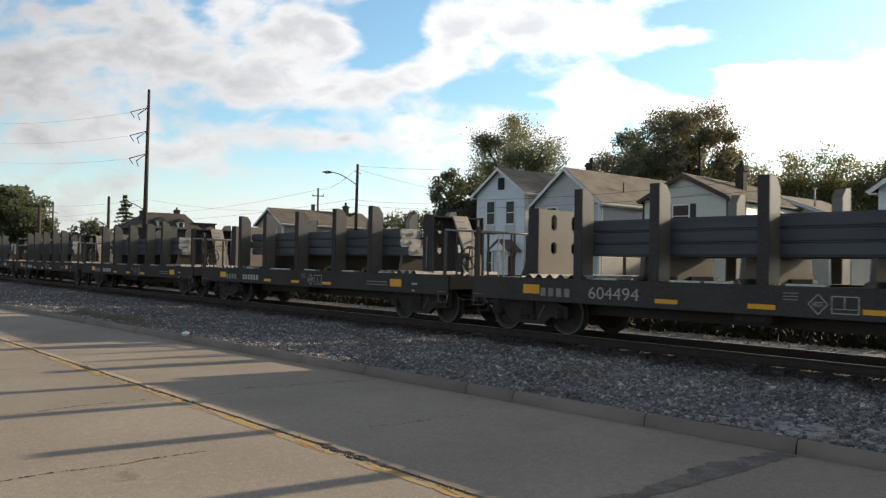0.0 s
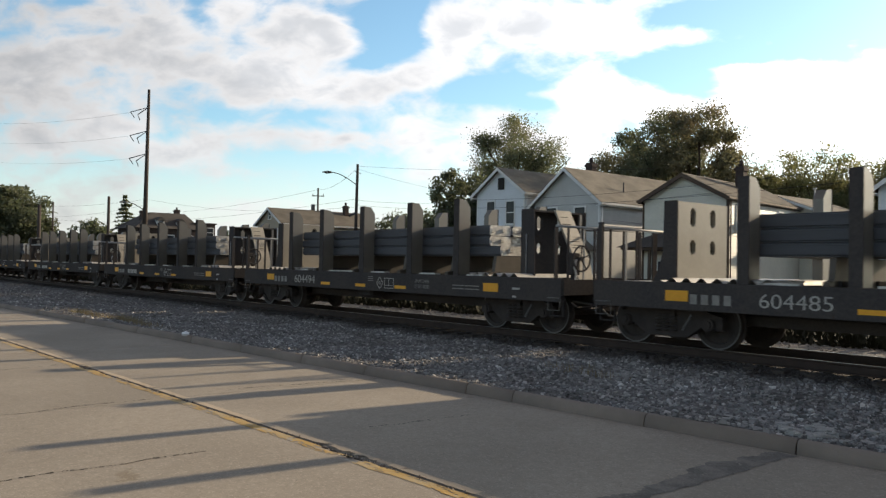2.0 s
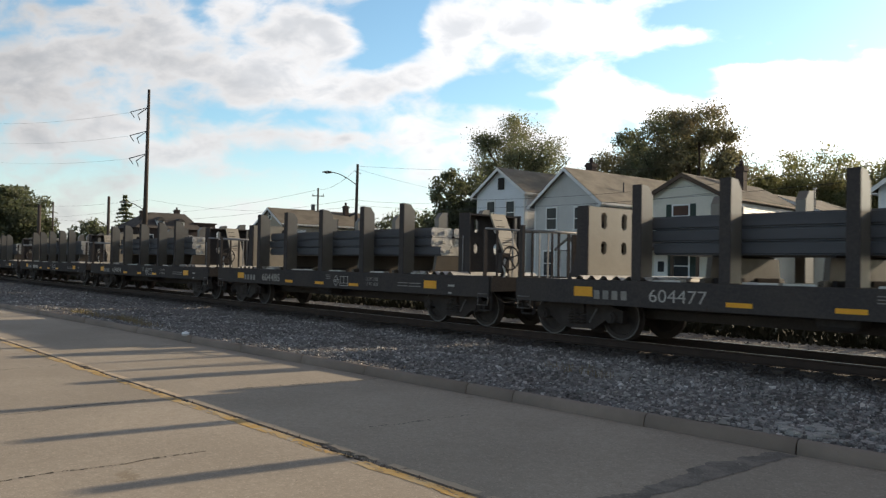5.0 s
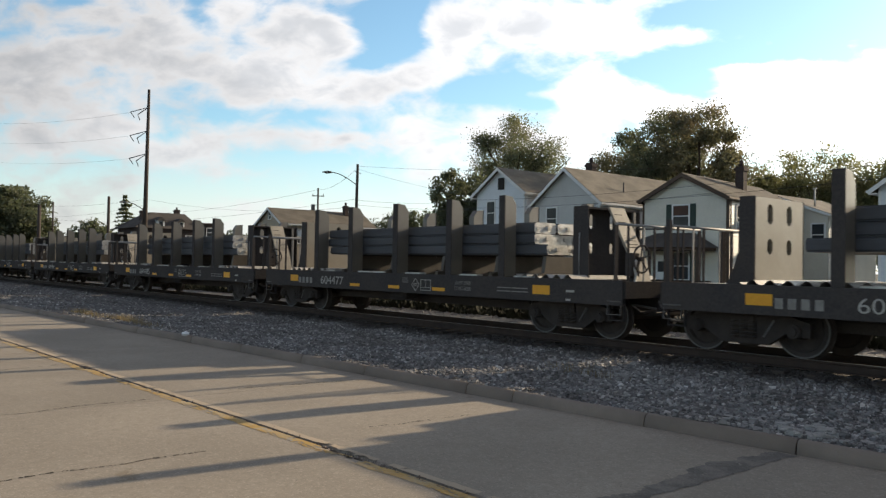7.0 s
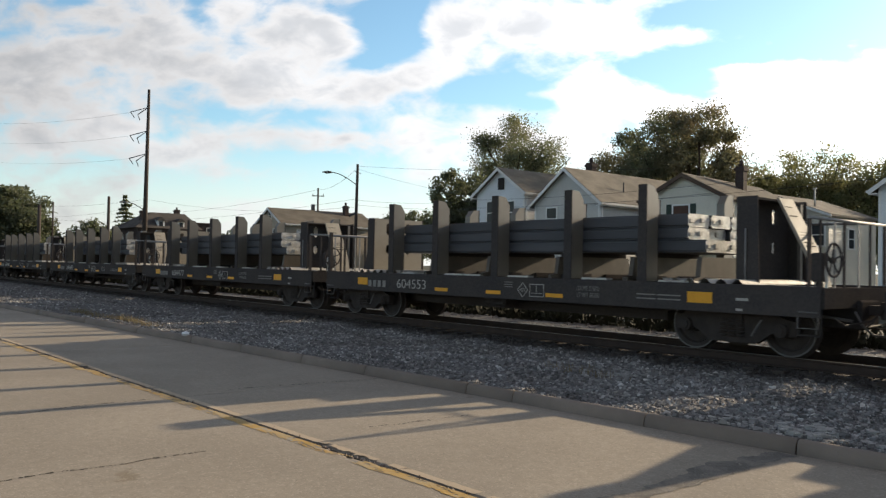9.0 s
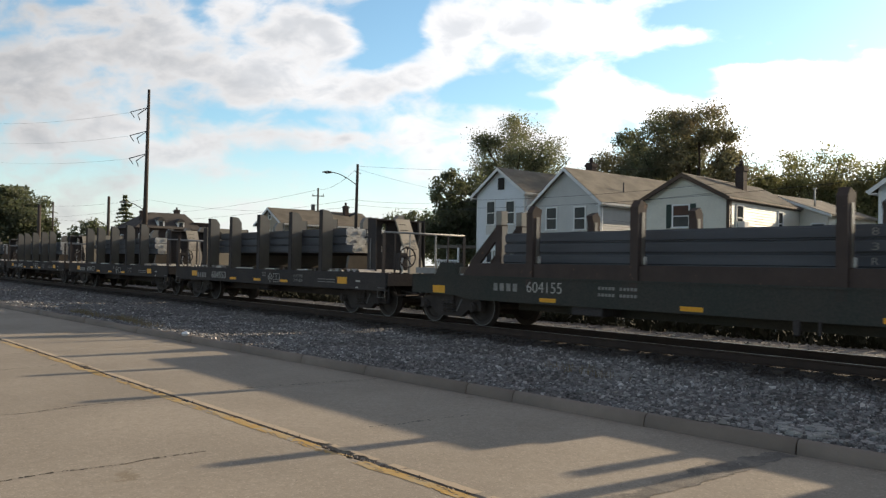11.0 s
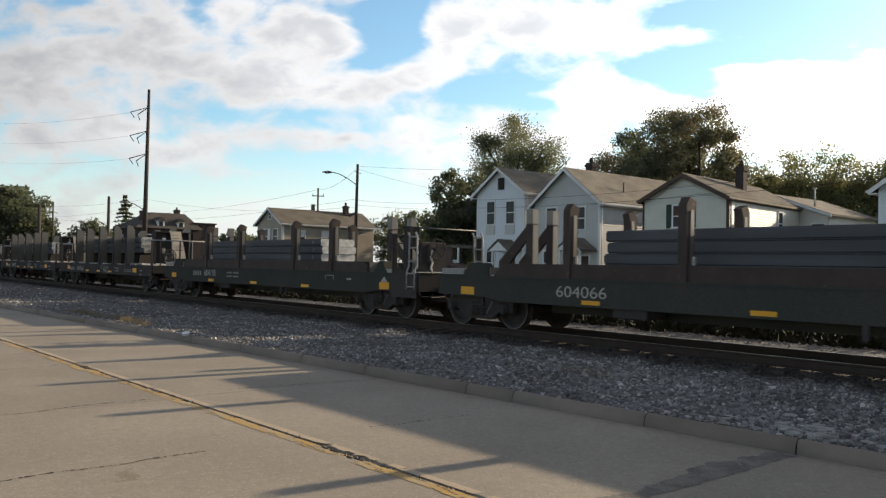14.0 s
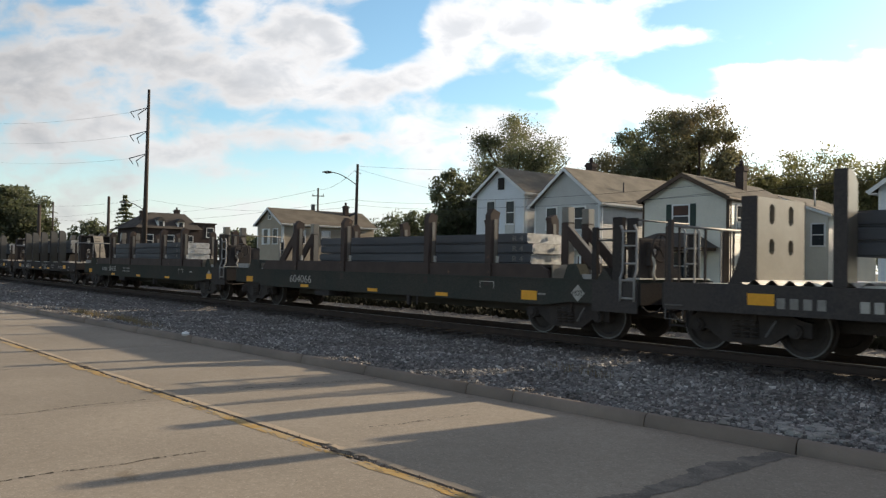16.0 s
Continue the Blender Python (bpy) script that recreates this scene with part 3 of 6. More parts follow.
def make_ballast():
    xs = np.concatenate([np.linspace(-170, -40, 60)[:-1], np.linspace(-40, 4, 150), np.linspace(4, 60, 40)[1:]])
    fr = np.linspace(0, 1, 54)
    verts = []
    for x in xs:
        a, b = kerb_y(x) + 0.12, 19.6
        verts += [(x, a + (b - a) * f, bed_z(x, a + (b - a) * f)) for f in fr]
    n = len(fr)
    faces = [(i * n + j, (i + 1) * n + j, (i + 1) * n + j + 1, i * n + j + 1) for i in range(len(xs) - 1) for j in range(n - 1)]
    bed = tagged(raw("ballast_bed", verts, faces, M["gravel"], smooth=True), "grey crushed stone ballast beside the track", "ballast", kind="structure")
    # loose stones
    phi = (1 + 5 ** 0.5) / 2
    ico_v = np.array([(-1, phi, 0), (1, phi, 0), (-1, -phi, 0), (1, -phi, 0), (0, -1, phi), (0, 1, phi), (0, -1, -phi), (0, 1, -phi), (phi, 0, -1), (phi, 0, 1), (-phi, 0, -1), (-phi, 0, 1)]) / 1.9
    octa_v = np.array([(1, 0, 0), (-1, 0, 0), (0, 1, 0), (0, -1, 0), (0, 0, 1), (0, 0, -1)], float)
    octa_f = [(0, 2, 4), (2, 1, 4), (1, 3, 4), (3, 0, 4), (2, 0, 5), (1, 2, 5), (3, 1, 5), (0, 3, 5)]
    cube_v = np.array([(-1, -1, -1), (1, -1, -1), (1, 1, -1), (-1, 1, -1), (-1, -1, 1), (1, -1, 1), (1, 1, 1), (-1, 1, 1)], float) * 0.68
    cube_f = [(0, 3, 2, 1), (4, 5, 6, 7), (0, 1, 5, 4), (1, 2, 6, 5), (2, 3, 7, 6), (3, 0, 4, 7)]
    V, F, nv = [], [], 0
    count = 52000
    for i in range(count):
        near = i < count * 0.72
        x = -1.0 - (nrng.random() ** 1.25) * (23 if near else 60)
        k = kerb_y(x) + 0.11
        y = k + nrng.random() * ((12.9 if nrng.random() < 0.85 else 18.8) - k)
        if abs(y - (TRACK_Y - 0.755)) < 0.12 or abs(y - (TRACK_Y + 0.755)) < 0.12:
            continue
        s = (0.012 + 0.022 * nrng.random() ** 1.8) * (1.0 if near else 1.5)
        base_v, base_f = (cube_v, cube_f) if nrng.random() < 0.6 else (octa_v, octa_f)
        p = base_v * nrng.uniform(0.65, 1.3, base_v.shape) * (s * nrng.uniform(0.7, 1.4), s * nrng.uniform(0.7, 1.4), s * nrng.uniform(0.5, 1.0))
        a, b = nrng.uniform(0, 6.28), nrng.uniform(-0.6, 0.6)
        ca, sa, cb, sb = math.cos(a), math.sin(a), math.cos(b), math.sin(b)
        rot = np.array([(ca, -sa, 0), (sa, ca, 0), (0, 0, 1)]) @ np.array([(1, 0, 0), (0, cb, -sb), (0, sb, cb)])
        p = p @ rot.T + (x, y, bed_z(x, y) + s * 0.25)
        V.append(p)
        F += [tuple(q + nv for q in f) for f in base_f]
        nv += len(p)
    stones = raw("ballast_stone", np.concatenate(V).tolist(), F, M["stone"])
    tagged(stones, "loose angular grey ballast stones", "ballast", kind="stuff")


def stone_material():
    m = bpy.data.materials.new("ballast_stone")
    m.use_nodes = True
    t = m.node_tree
    t.nodes.clear()
    k = Nodes(t)
    r = t.nodes.new("ShaderNodeNewGeometry").outputs["Random Per Island"]
    co = t.nodes.new("ShaderNodeTexCoord").outputs["Object"]
    ramp = t.nodes.new("ShaderNodeValToRGB")
    t.links.new(r, ramp.inputs[0])
    e = ramp.color_ramp.elements
    e[0].position, e[0].color = 0.0, (0.118, 0.112, 0.107, 1)
    e[1].position, e[1].color = 1.0, (0.66, 0.63, 0.59, 1)
    for pos, c in ((0.35, (0.203, 0.193, 0.184, 1)), (0.7, (0.29, 0.275, 0.262, 1)), (0.9, (0.40, 0.375, 0.35, 1))):
        q = e.new(pos)
        q.color = c
    col = k.mix(k.ramp(k.noise(co, 0.8, 3.0), 0.35, 0.65), ramp.outputs[0], (0.7, 0.68, 0.66, 1), "MULTIPLY")
    y = k.add("ShaderNodeSeparateXYZ", Vector=co).outputs[1]
    # the stones get the same band of oil and painted train shade
    oil_shade = k.ramp(k.math("MULTIPLY_ADD", k.noise(co, 1.3, 3.0), 0.9, y), 12.40, 12.90)
    oil_shade = k.math("MULTIPLY", oil_shade, k.math("SUBTRACT", 1.0, k.ramp(y, 15.0, 15.6)))
    col = k.mix(k.math("MULTIPLY", oil_shade, 0.93), col, (0.04, 0.031, 0.026, 1))
    b = k.add("ShaderNodeBsdfPrincipled", Base_Color=col, Roughness=0.85)
    k.add("ShaderNodeOutputMaterial", Surface=b.outputs[0])
    return m


M["stone"] = stone_material()


def make_track():
    track = thing("railway_track", label="railway track with rusty rails on dark wooden ties", category="railway track", kind="structure")
    prof = ((-0.07, -0.17), (0.07, -0.17), (0.07, -0.155), (0.018, -0.135), (0.014, -0.045), (0.036, -0.03), (0.036, -0.002), (-0.036, -0.002), (-0.036, -0.03), (-0.014, -0.045), (-0.018, -0.135), (-0.07, -0.155))
    for side in (-0.755, 0.755):
        bm = bmesh.new()
        prism(bm, [(TRACK_Y + side + p, q) for p, q in prof], "x", -260, 80)
        rail = part("rail", bm, M["rail_side"], track)
        bm = bmesh.new()
        box(bm, -260, 80, TRACK_Y + side - 0.03, TRACK_Y + side + 0.03, -0.004, 0.0)
        part("rail_head", bm, M["rail_top"], rail, "shiny worn running surface")
    bm = bmesh.new()
    box(bm, -0.11, 0.11, -1.3, 1.3, -0.17, 0.0)
    bevel(bm, 0.012)
    tie = part("tie", bm, M["tie"], track)
    x = 2.0
    first = True
    while x > -110:
        o = tie if first else tie.copy()
        if not first:
            scene.collection.objects.link(o)
        first = False
        o.location = (x, TRACK_Y + rng.uniform(-0.04, 0.04), -0.172 + rng.uniform(-0.008, 0.004))
        o.rotation_euler = (0, 0, rng.uniform(-0.02, 0.02))
        x -= 0.53


def make_litter():
    r = np.random.default_rng(5)
    V, F = [], []
    cube = np.array([(-1, -1, -1), (1, -1, -1), (1, 1, -1), (-1, 1, -1), (-1, -1, 1), (1, -1, 1), (1, 1, 1), (-1, 1, 1)], float)
    cf = [(0, 3, 2, 1), (4, 5, 6, 7), (0, 1, 5, 4), (1, 2, 6, 5), (2, 3, 7, 6), (3, 0, 4, 7)]
    def lump(x, y, s):
        p = cube * r.uniform(0.5, 1.1, (8, 3)) * (s, s * r.uniform(0.6, 1.2), s * 0.5)
        a = r.uniform(0, 6.28)
        p = np.stack([p[:, 0] * math.cos(a) - p[:, 1] * math.sin(a), p[:, 0] * math.sin(a) + p[:, 1] * math.cos(a), p[:, 2]], 1)
        i = len(V)
        V.extend((p + (x, y, bed_z(x, y) + s * 0.35)).tolist())
        F.extend([tuple(q + i for q in f) for f in cf])
    for _ in range(190):
        x = -4.05 + r.normal(0, 0.45)
        lump(x, kerb_y(x) + 0.25 + abs(r.normal(0, 0.45)), 0.018 + 0.05 * r.random() ** 2.5)
    for _ in range(150):
        lump(-8.1 + r.normal(0, 0.9), 10.4 + r.normal(0, 0.5), 0.018 + 0.022 * r.random())
    tagged(raw("limestone_rubble", V, F, M["limestone"]), "pale broken limestone lying beside the kerb", "rubble", kind="stuff")
    V, F = [], []
    for _ in range(60000):
        x = 6.0 - r.random() * 120
        y = 16.75 + abs(r.normal(0, 1.2))
        h = (0.55 + 0.40 * abs(noise.noise((x * 0.3, y * 0.5, 2.0)))) * r.uniform(0.3, 1.3)
        z = -0.42 + h * r.random()
        u, w = r.normal(0, 0.06, 3), r.normal(0, 0.04, 3)
        i = len(V)
        V += [(x - u[0], y - u[1], z - abs(u[2]) * 2), (x + w[0], y + w[1], z + w[2]), (x + u[0], y + u[1], z + abs(u[2]) * 2), (x - w[0], y - w[1], z - w[2])]
        F.append((i, i + 1, i + 2, i + 3))
    tagged(raw("weeds", V, F, M["weed"]), "dark low weeds along the far side of the track", "weeds", kind="stuff")
    V, F = [], []
    for cx, cy, n, spread in ((-22.2, 7.2, 420, 0.75), (-25.3, 7.1, 340, 0.85), (-20.3, 7.1, 120, 0.5), (-8.3, 9.9, 60, 0.35), (-9.1, 10.2, 40, 0.3)):
        for _ in range(n):
            x, y = cx + r.normal(0, spread), cy + abs(r.normal(0, 0.16))
            y = max(y, kerb_y(x) + 0.23)
            h, a = r.uniform(0.05, 0.20), r.uniform(0, 6.28)
            z = bed_z(x, y)
            dx, dy = math.cos(a) * 0.008, math.sin(a) * 0.008
            lx, ly = r.normal(0, 0.06), r.normal(0, 0.06)
            i = len(V)
            V += [(x - dx, y - dy, z - 0.02), (x + dx, y + dy, z - 0.02), (x + lx, y + ly, z + h)]
            F.append((i, i + 1, i + 2))
    tagged(raw("dry_grass", V, F, M["grass_dry"]), "tufts of dry brown grass along the kerb", "grass", kind="stuff")
    bm = bmesh.new()
    bmesh.ops.create_icosphere(bm, subdivisions=2, radius=1.0)
    for v in bm.verts:
        v.co = Vector((v.co.x * 0.13, v.co.y * 0.075, v.co.z * 0.055)) * (1 + 0.35 * noise.noise(v.co * 2.2))
    bag = part("plastic_bag", bm, M["white_stuff"])
    bag.location = (-17.2, kerb_y(-17.2) + 0.05, ROAD_Z + 0.165)
    tagged(bag, "crumpled white plastic bag on the kerb", "litter")


make_ground()
make_road()
make_kerb()
make_ballast()
make_litter()
make_track()


# ------------------------------------------------------------------ the train
NEAR = -1.50
M["ladder_grey"] = surface("ladder_grey", (0.33, 0.32, 0.305), (0.21, 0.20, 0.19), 0.65, metal=0.2, stain=5, grain=40, bump=0.1)
FLAT = 1.27          # half width of the long flat cars


def stake(name, parent, x0, x1, side, top, depth=0.36, foot=1.21, cut=0.13, lean=0.0):
    """An upright stake: tan side plates, a dark outer plate."""
    s = -1 if side == "near" else 1
    o = 1.50 * s
    i = o - s * depth
    bm = bmesh.new()
    prism(bm, [(o - s * 0.012, foot), (i, foot), (i + s * lean, top - cut * 1.5), (i + s * cut, top - 0.02), (o - s * 0.012, top)], "x", x0, x1)
    ob = part(name, bm, M["stake_tan"], parent)
    bm = bmesh.new()
    box(bm, x0 - 0.004, x1 + 0.004, min(o, o - s * 0.014), max(o, o - s * 0.014), foot - 0.006, top)
    part("outer_plate", bm, M["steel_black"], ob, "dark outer plate")
    return ob


def wheelset(parent, x, y0=0.0):
    bm = bmesh.new()
    rod(bm, (0, -1.0, 0), (0, 1.0, 0), 0.08, 12)
    prof = ((-0.068, 0.06), (-0.075, 0.13), (-0.045, 0.15), (-0.01, 0.33), (-0.06, 0.36), (-0.068, 0.445), (-0.06, 0.452), (0.04, 0.459), (0.05, 0.487), (0.07, 0.487), (0.075, 0.36), (0.04, 0.33), (0.02, 0.14), (0.06, 0.13))
    for s in (-1, 1):
        lathe(bm, [(p * -s if s > 0 else p, r) for p, r in prof], steps=36, centre=(0, s * 0.745, 0))
    for f in bm.faces:
        f.smooth = False
    ob = part("wheelset", bm, M["wheel_rust"], parent, "rusty steel wheels on an axle")
    for s in (-1, 1):
        y = s * 0.745 + s * 0.062
        bm = bmesh.new()
        ring = [[bm.verts.new((r * math.cos(2 * math.pi * i / 40), y + s * 0.009, r * math.sin(2 * math.pi * i / 40))) for i in range(40)] for r in (0.425, 0.452)]
        for i in range(40):
            bm.faces.new((ring[0][i], ring[0][(i + 1) % 40], ring[1][(i + 1) % 40], ring[1][i]))
        part("tyre_rim", bm, M["pipe_grey"], ob, "worn rim of the wheel")
    ob.location = (x, y0, 0.457)
    WHEELSETS.append(ob)
    return ob


WHEELSETS = []


def truck(parent, x):
    """A two-axle freight truck with cast side frames, springs and bearing caps."""
    bm = bmesh.new()
    for s in (-1, 1):
        y = s * 1.0
        out = [(-1.13, 0.36), (-1.13, 0.60), (-0.95, 0.64), (-0.55, 0.80), (0.55, 0.80), (0.95, 0.64), (1.13, 0.60), (1.13, 0.36), (0.72, 0.40), (0.42, 0.20), (-0.42, 0.20), (-0.72, 0.40)]
        prism(bm, [(p, q) for p, q in out], "y", y - 0.07, y + 0.07)
        for h in (-0.889, 0.889):
            rod(bm, (h, s * 0.95, 0.457), (h, s * 1.16, 0.457), 0.115, 14)
            rod(bm, (h, s * 1.16, 0.457), (h, s * 1.19, 0.457), 0.075, 10)
        for h in (-0.16, 0.0, 0.16):
            for zz in range(5):
                rod(bm, (h, s * 1.085, 0.30 + zz * 0.065), (h, s * 1.085, 0.335 + zz * 0.065), 0.07, 10)
    box(bm, -0.2, 0.2, -1.12, 1.12, 0.5, 0.72)
    box(bm, -0.62, -0.5, -0.6, 0.6, 0.35, 0.5)
    box(bm, 0.5, 0.62, -0.6, 0.6, 0.35, 0.5)
    ob = part("truck", bm, M["wheel_rust"], parent, "cast steel truck side frames with springs")
    ob.location = (x, 0, 0)
    for h in (-0.889, 0.889):
        wheelset(ob, h)
    bm = bmesh.new()
    rod(bm, (0.42, -1.2, 0.34), (0.60, -1.2, 0.62), 0.018, 6)
    part("brake_lever", bm, M["pipe_grey"], ob)
    return ob


def reflector(parent, x0, x1, z0, z1, y=NEAR):
    return boxed("reflector", M["reflector"], parent, (x0, x1, y - 0.008, y, z0, z1), label="yellow reflective marker")


def coupler(parent, x, way):
    bm = bmesh.new()
    box(bm, min(x, x + way * 0.30), max(x, x + way * 0.30), -0.07, 0.07, 0.74, 0.90)
    prism(bm, [(x + way * 0.28, -0.14), (x + way * 0.42, -0.16), (x + way * 0.50, -0.05), (x + way * 0.40, 0.02), (x + way * 0.52, 0.09), (x + way * 0.44, 0.16), (x + way * 0.28, 0.14)], "z", 0.68, 0.96)
    ob = part("coupler", bm, M["wheel_rust"], parent, "rusty knuckle coupler")
    bm = bmesh.new()
    pts = [(x, -0.42, 0.80), (x + way * 0.12, -0.44, 0.60), (x + way * 0.26, -0.36, 0.44), (x + way * 0.42, -0.22, 0.42), (x + way * 0.5, -0.12, 0.50)]
    tube(bm, pts, 0.022, 6)
    part("brake_hose", bm, M["pipe_grey"], ob)
    bm = bmesh.new()
    tube(bm, [(x + way * 0.10, -1.35, 0.72), (x + way * 0.22, -1.3, 0.62), (x + way * 0.22, -0.3, 0.66), (x + way * 0.34, -0.15, 0.86)], 0.016, 6)
    part("uncoupling_lever", bm, M["wheel_rust"], ob)
    return ob


def handwheel(parent, x, y, z, r=0.27):
    bm = bmesh.new()
    n = 20
    pts = [(x, y + r * math.cos(2 * math.pi * i / n), z + r * math.sin(2 * math.pi * i / n)) for i in range(n + 1)]
    tube(bm, pts, 0.020, 6)
    for i in range(5):
        a = 2 * math.pi * i / 5 + 0.3
        rod(bm, (x - 0.03, y, z), (x, y + r * math.cos(a), z + r * math.sin(a)), 0.014, 6)
    rod(bm, (x - 0.16, y, z), (x + 0.02, y, z), 0.045, 10)
    wheel = part("brake_wheel", bm, M["steel_black"], parent, "black hand brake wheel")
    bm = bmesh.new()
    box(bm, x - 0.30, x - 0.12, y - 0.16, y + 0.10, z - 0.35, z + 0.12)
    box(bm, x - 0.26, x - 0.16, y - 0.08, y + 0.0, z - 0.75, z - 0.35)
    bevel(bm, 0.02)
    part("brake_housing", bm, M["steel_black"], wheel)
    bm = bmesh.new()
    tube(bm, [(x - 0.05, y - 0.12, z - 0.02), (x - 0.04, y - 0.18, z - 0.18), (x - 0.06, y - 0.10, z - 0.34), (x - 0.05, y - 0.16, z - 0.48), (x - 0.05, y - 0.10, z - 0.62)], 0.026, 6)
    part("brake_chain", bm, M["bright_metal"], wheel, "bright brake chain")


def slab_load(length, shift, layers, x0, y0, widths, m, label):
    """A stack of steel slabs; each layer is a row of slabs lying side by side along the car."""
    stack = thing("slab_stack", m, label, "steel slabs", "steel slabs on the flat cars")
    r = random.Random(int(x0 * 1000) + 3)
    z = layers[0]
    for li, h in enumerate(layers[1:]):
        y = y0
        for w in widths:
            a = x0 + shift[li][0] + r.uniform(-0.05, 0.05)
            b = x0 + length + shift[li][1] + r.uniform(-0.05, 0.05)
            bm = bmesh.new()
            box(bm, a, b, y + 0.008, y + w - 0.008, z + 0.004, z + h - 0.006)
            bmesh.ops.bevel(bm, geom=[e for e in bm.edges if abs(e.verts[0].co.x - e.verts[1].co.x) > 1], offset=0.034, segments=3, affect="EDGES")
            for f in bm.faces:
                f.material_index = 1 if abs(f.normal.x) > 0.9 else 0
            ob = part("slab", bm, [M["slab_side"], M["slab_end"]], stack)
            # small bright blocks added for the glint on each cut end
            c = y + w * r.uniform(0.3, 0.6)
            boxed("end_lug", M["bright_metal"], ob, (b - 0.01, b + 0.025, c, c + 0.10, z + h * 0.35, z + h * 0.7), (b - 0.01, b + 0.012, y + 0.06, y + 0.15, z + h * 0.3, z + h * 0.62), edge=0.008, apart=True)
            y += w
        z += h
    return stack


def bulkhead_car():
    """A short flat car with stakes, end bulkheads and cradles for hot steel slabs."""
    car = thing("bulkhead_flat_car", label="black bulkhead flat car with upright stakes for steel slabs", category="freight car", group="train of flat cars")
    L0, L1 = -1.62, 12.60
    # side sills: channel with flanges
    for s in (-1, 1):
        bm = bmesh.new()
        o = s * 1.50
        prism(bm, [(o, 0.72), (o, 1.20), (o - s * 0.10, 1.20), (o - s * 0.10, 1.17), (o - s * 0.02, 1.17), (o - s * 0.02, 0.75), (o - s * 0.10, 0.75), (o - s * 0.10, 0.72)], "x", L0, L1)
        part("side_sill", bm, M["steel_black"], car, "black side sill with stencilled marks")
    boxed("deck", M["steel_black"], car, (L0 + 0.01, L1 - 0.01, -1.47, 1.47, 1.10, 1.165))
    boxed("centre_sill", M["steel_black"], car, (L0, L1, -0.33, 0.33, 0.62, 1.10), (0.9, 9.1, -0.36, 0.36, 0.44, 0.62), *[(x, x + 0.12, -1.46, 1.46, 0.78, 1.10) for x in (2.0, 3.7, 5.4, 7.1, 8.8)])
    boxed("end_sill", M["steel_dark"], car, (L0 - 0.05, L0, -1.47, 1.47, 0.80, 1.18), (L1, L1 + 0.05, -1.47, 1.47, 0.86, 1.18), apart=True)
    # corrugated end floor, its sunlit brightness put into the pale metal colour
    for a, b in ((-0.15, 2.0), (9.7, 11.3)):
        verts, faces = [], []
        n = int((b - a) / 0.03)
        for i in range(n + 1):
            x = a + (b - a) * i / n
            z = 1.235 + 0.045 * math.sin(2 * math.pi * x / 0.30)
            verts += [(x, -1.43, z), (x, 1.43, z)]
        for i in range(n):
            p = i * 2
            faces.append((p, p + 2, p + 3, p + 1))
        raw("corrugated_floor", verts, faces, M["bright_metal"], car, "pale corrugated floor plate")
    for x0, x1 in ((1.38, 1.58), (3.18, 3.38), (5.27, 5.47), (7.41, 7.60), (9.22, 9.40)):
        stake("stake", car, x0, x1, "near", 2.99)
        stake("stake", car, x0, x1, "far", 2.99)
    # cradles across the car, under the load
    for x in (2.75, 4.80, 6.90, 8.80, 10.25):
        bm = bmesh.new()
        prism(bm, [(-1.40, 1.165), (1.40, 1.165), (1.40, 1.27), (1.22, 1.30), (1.16, 1.655), (-1.16, 1.655), (-1.22, 1.30), (-1.40, 1.27)], "x", x, x + 0.10)
        ob = part("cradle", bm, M["cradle_tan"], car, "sloped steel cradle plate")
        boxed("spacer", M["steel_black"], ob, (x + 0.10, x + 0.16, -1.1, -0.2, 1.20, 1.29), (x + 0.10, x + 0.15, 0.3, 1.1, 1.20, 1.29), apart=True)
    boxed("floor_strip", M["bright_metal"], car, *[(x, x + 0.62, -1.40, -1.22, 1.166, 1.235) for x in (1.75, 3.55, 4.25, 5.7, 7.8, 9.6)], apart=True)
    # end bulkheads: a slotted plate with side flanges that turn outwards
    def plate(x0, x1, slots_at, face):
        ys = sorted([-0.84, 0.84] + [q for c in slots_at for q in (c - 0.09, c + 0.09)])
        zs = [1.17, 1.72, 1.99, 2.25, 2.60, 2.71]
        bm = bmesh.new()
        for i in range(len(ys) - 1):
            hole = any(abs((ys[i] + ys[i + 1]) / 2 - c) < 0.02 for c in slots_at)
            for j in range(len(zs) - 1):
                if hole and j in (1, 3):
                    continue
                box(bm, x0, x1, ys[i], ys[i + 1], zs[j], zs[j + 1])
        for c in slots_at:
            for z0, z1 in ((1.72, 1.99), (2.25, 2.60)):
                for q in (-1, 1):
                    for za, zb in ((z0, z0 + 0.06), (z1, z1 - 0.06)):
                        prism(bm, [(c + q * 0.09, za), (c + q * 0.03, za), (c + q * 0.09, zb)], "x", x0 + 0.002, x1 - 0.002)
        bmesh.ops.remove_doubles(bm, verts=bm.verts[:], dist=0.0005)
        return part("bulkhead", bm, face, car)
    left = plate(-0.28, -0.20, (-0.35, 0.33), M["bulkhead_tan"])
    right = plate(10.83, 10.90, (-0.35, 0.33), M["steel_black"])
    for s in (-1, 1):
        bm = bmesh.new()
        y0, y1 = sorted((s * 0.843, s * 0.88))
        prism(bm, [(-0.204, 1.17), (-0.204, 2.72), (-0.48, 2.72), (-0.50, 1.75), (-0.60, 1.42), (-0.72, 1.20), (-0.72, 1.17)], "y", y0, y1)
        part("side_plate", bm, M["steel_black"], left, "dark bulkhead side plate")
        bm = bmesh.new()
        prism(bm, [(10.834, 1.17), (10.834, 2.72), (11.22, 2.72), (11.26, 1.17)], "y", y0, y1)
        part("side_plate", bm, M["steel_black"], right, "dark bulkhead side plate")
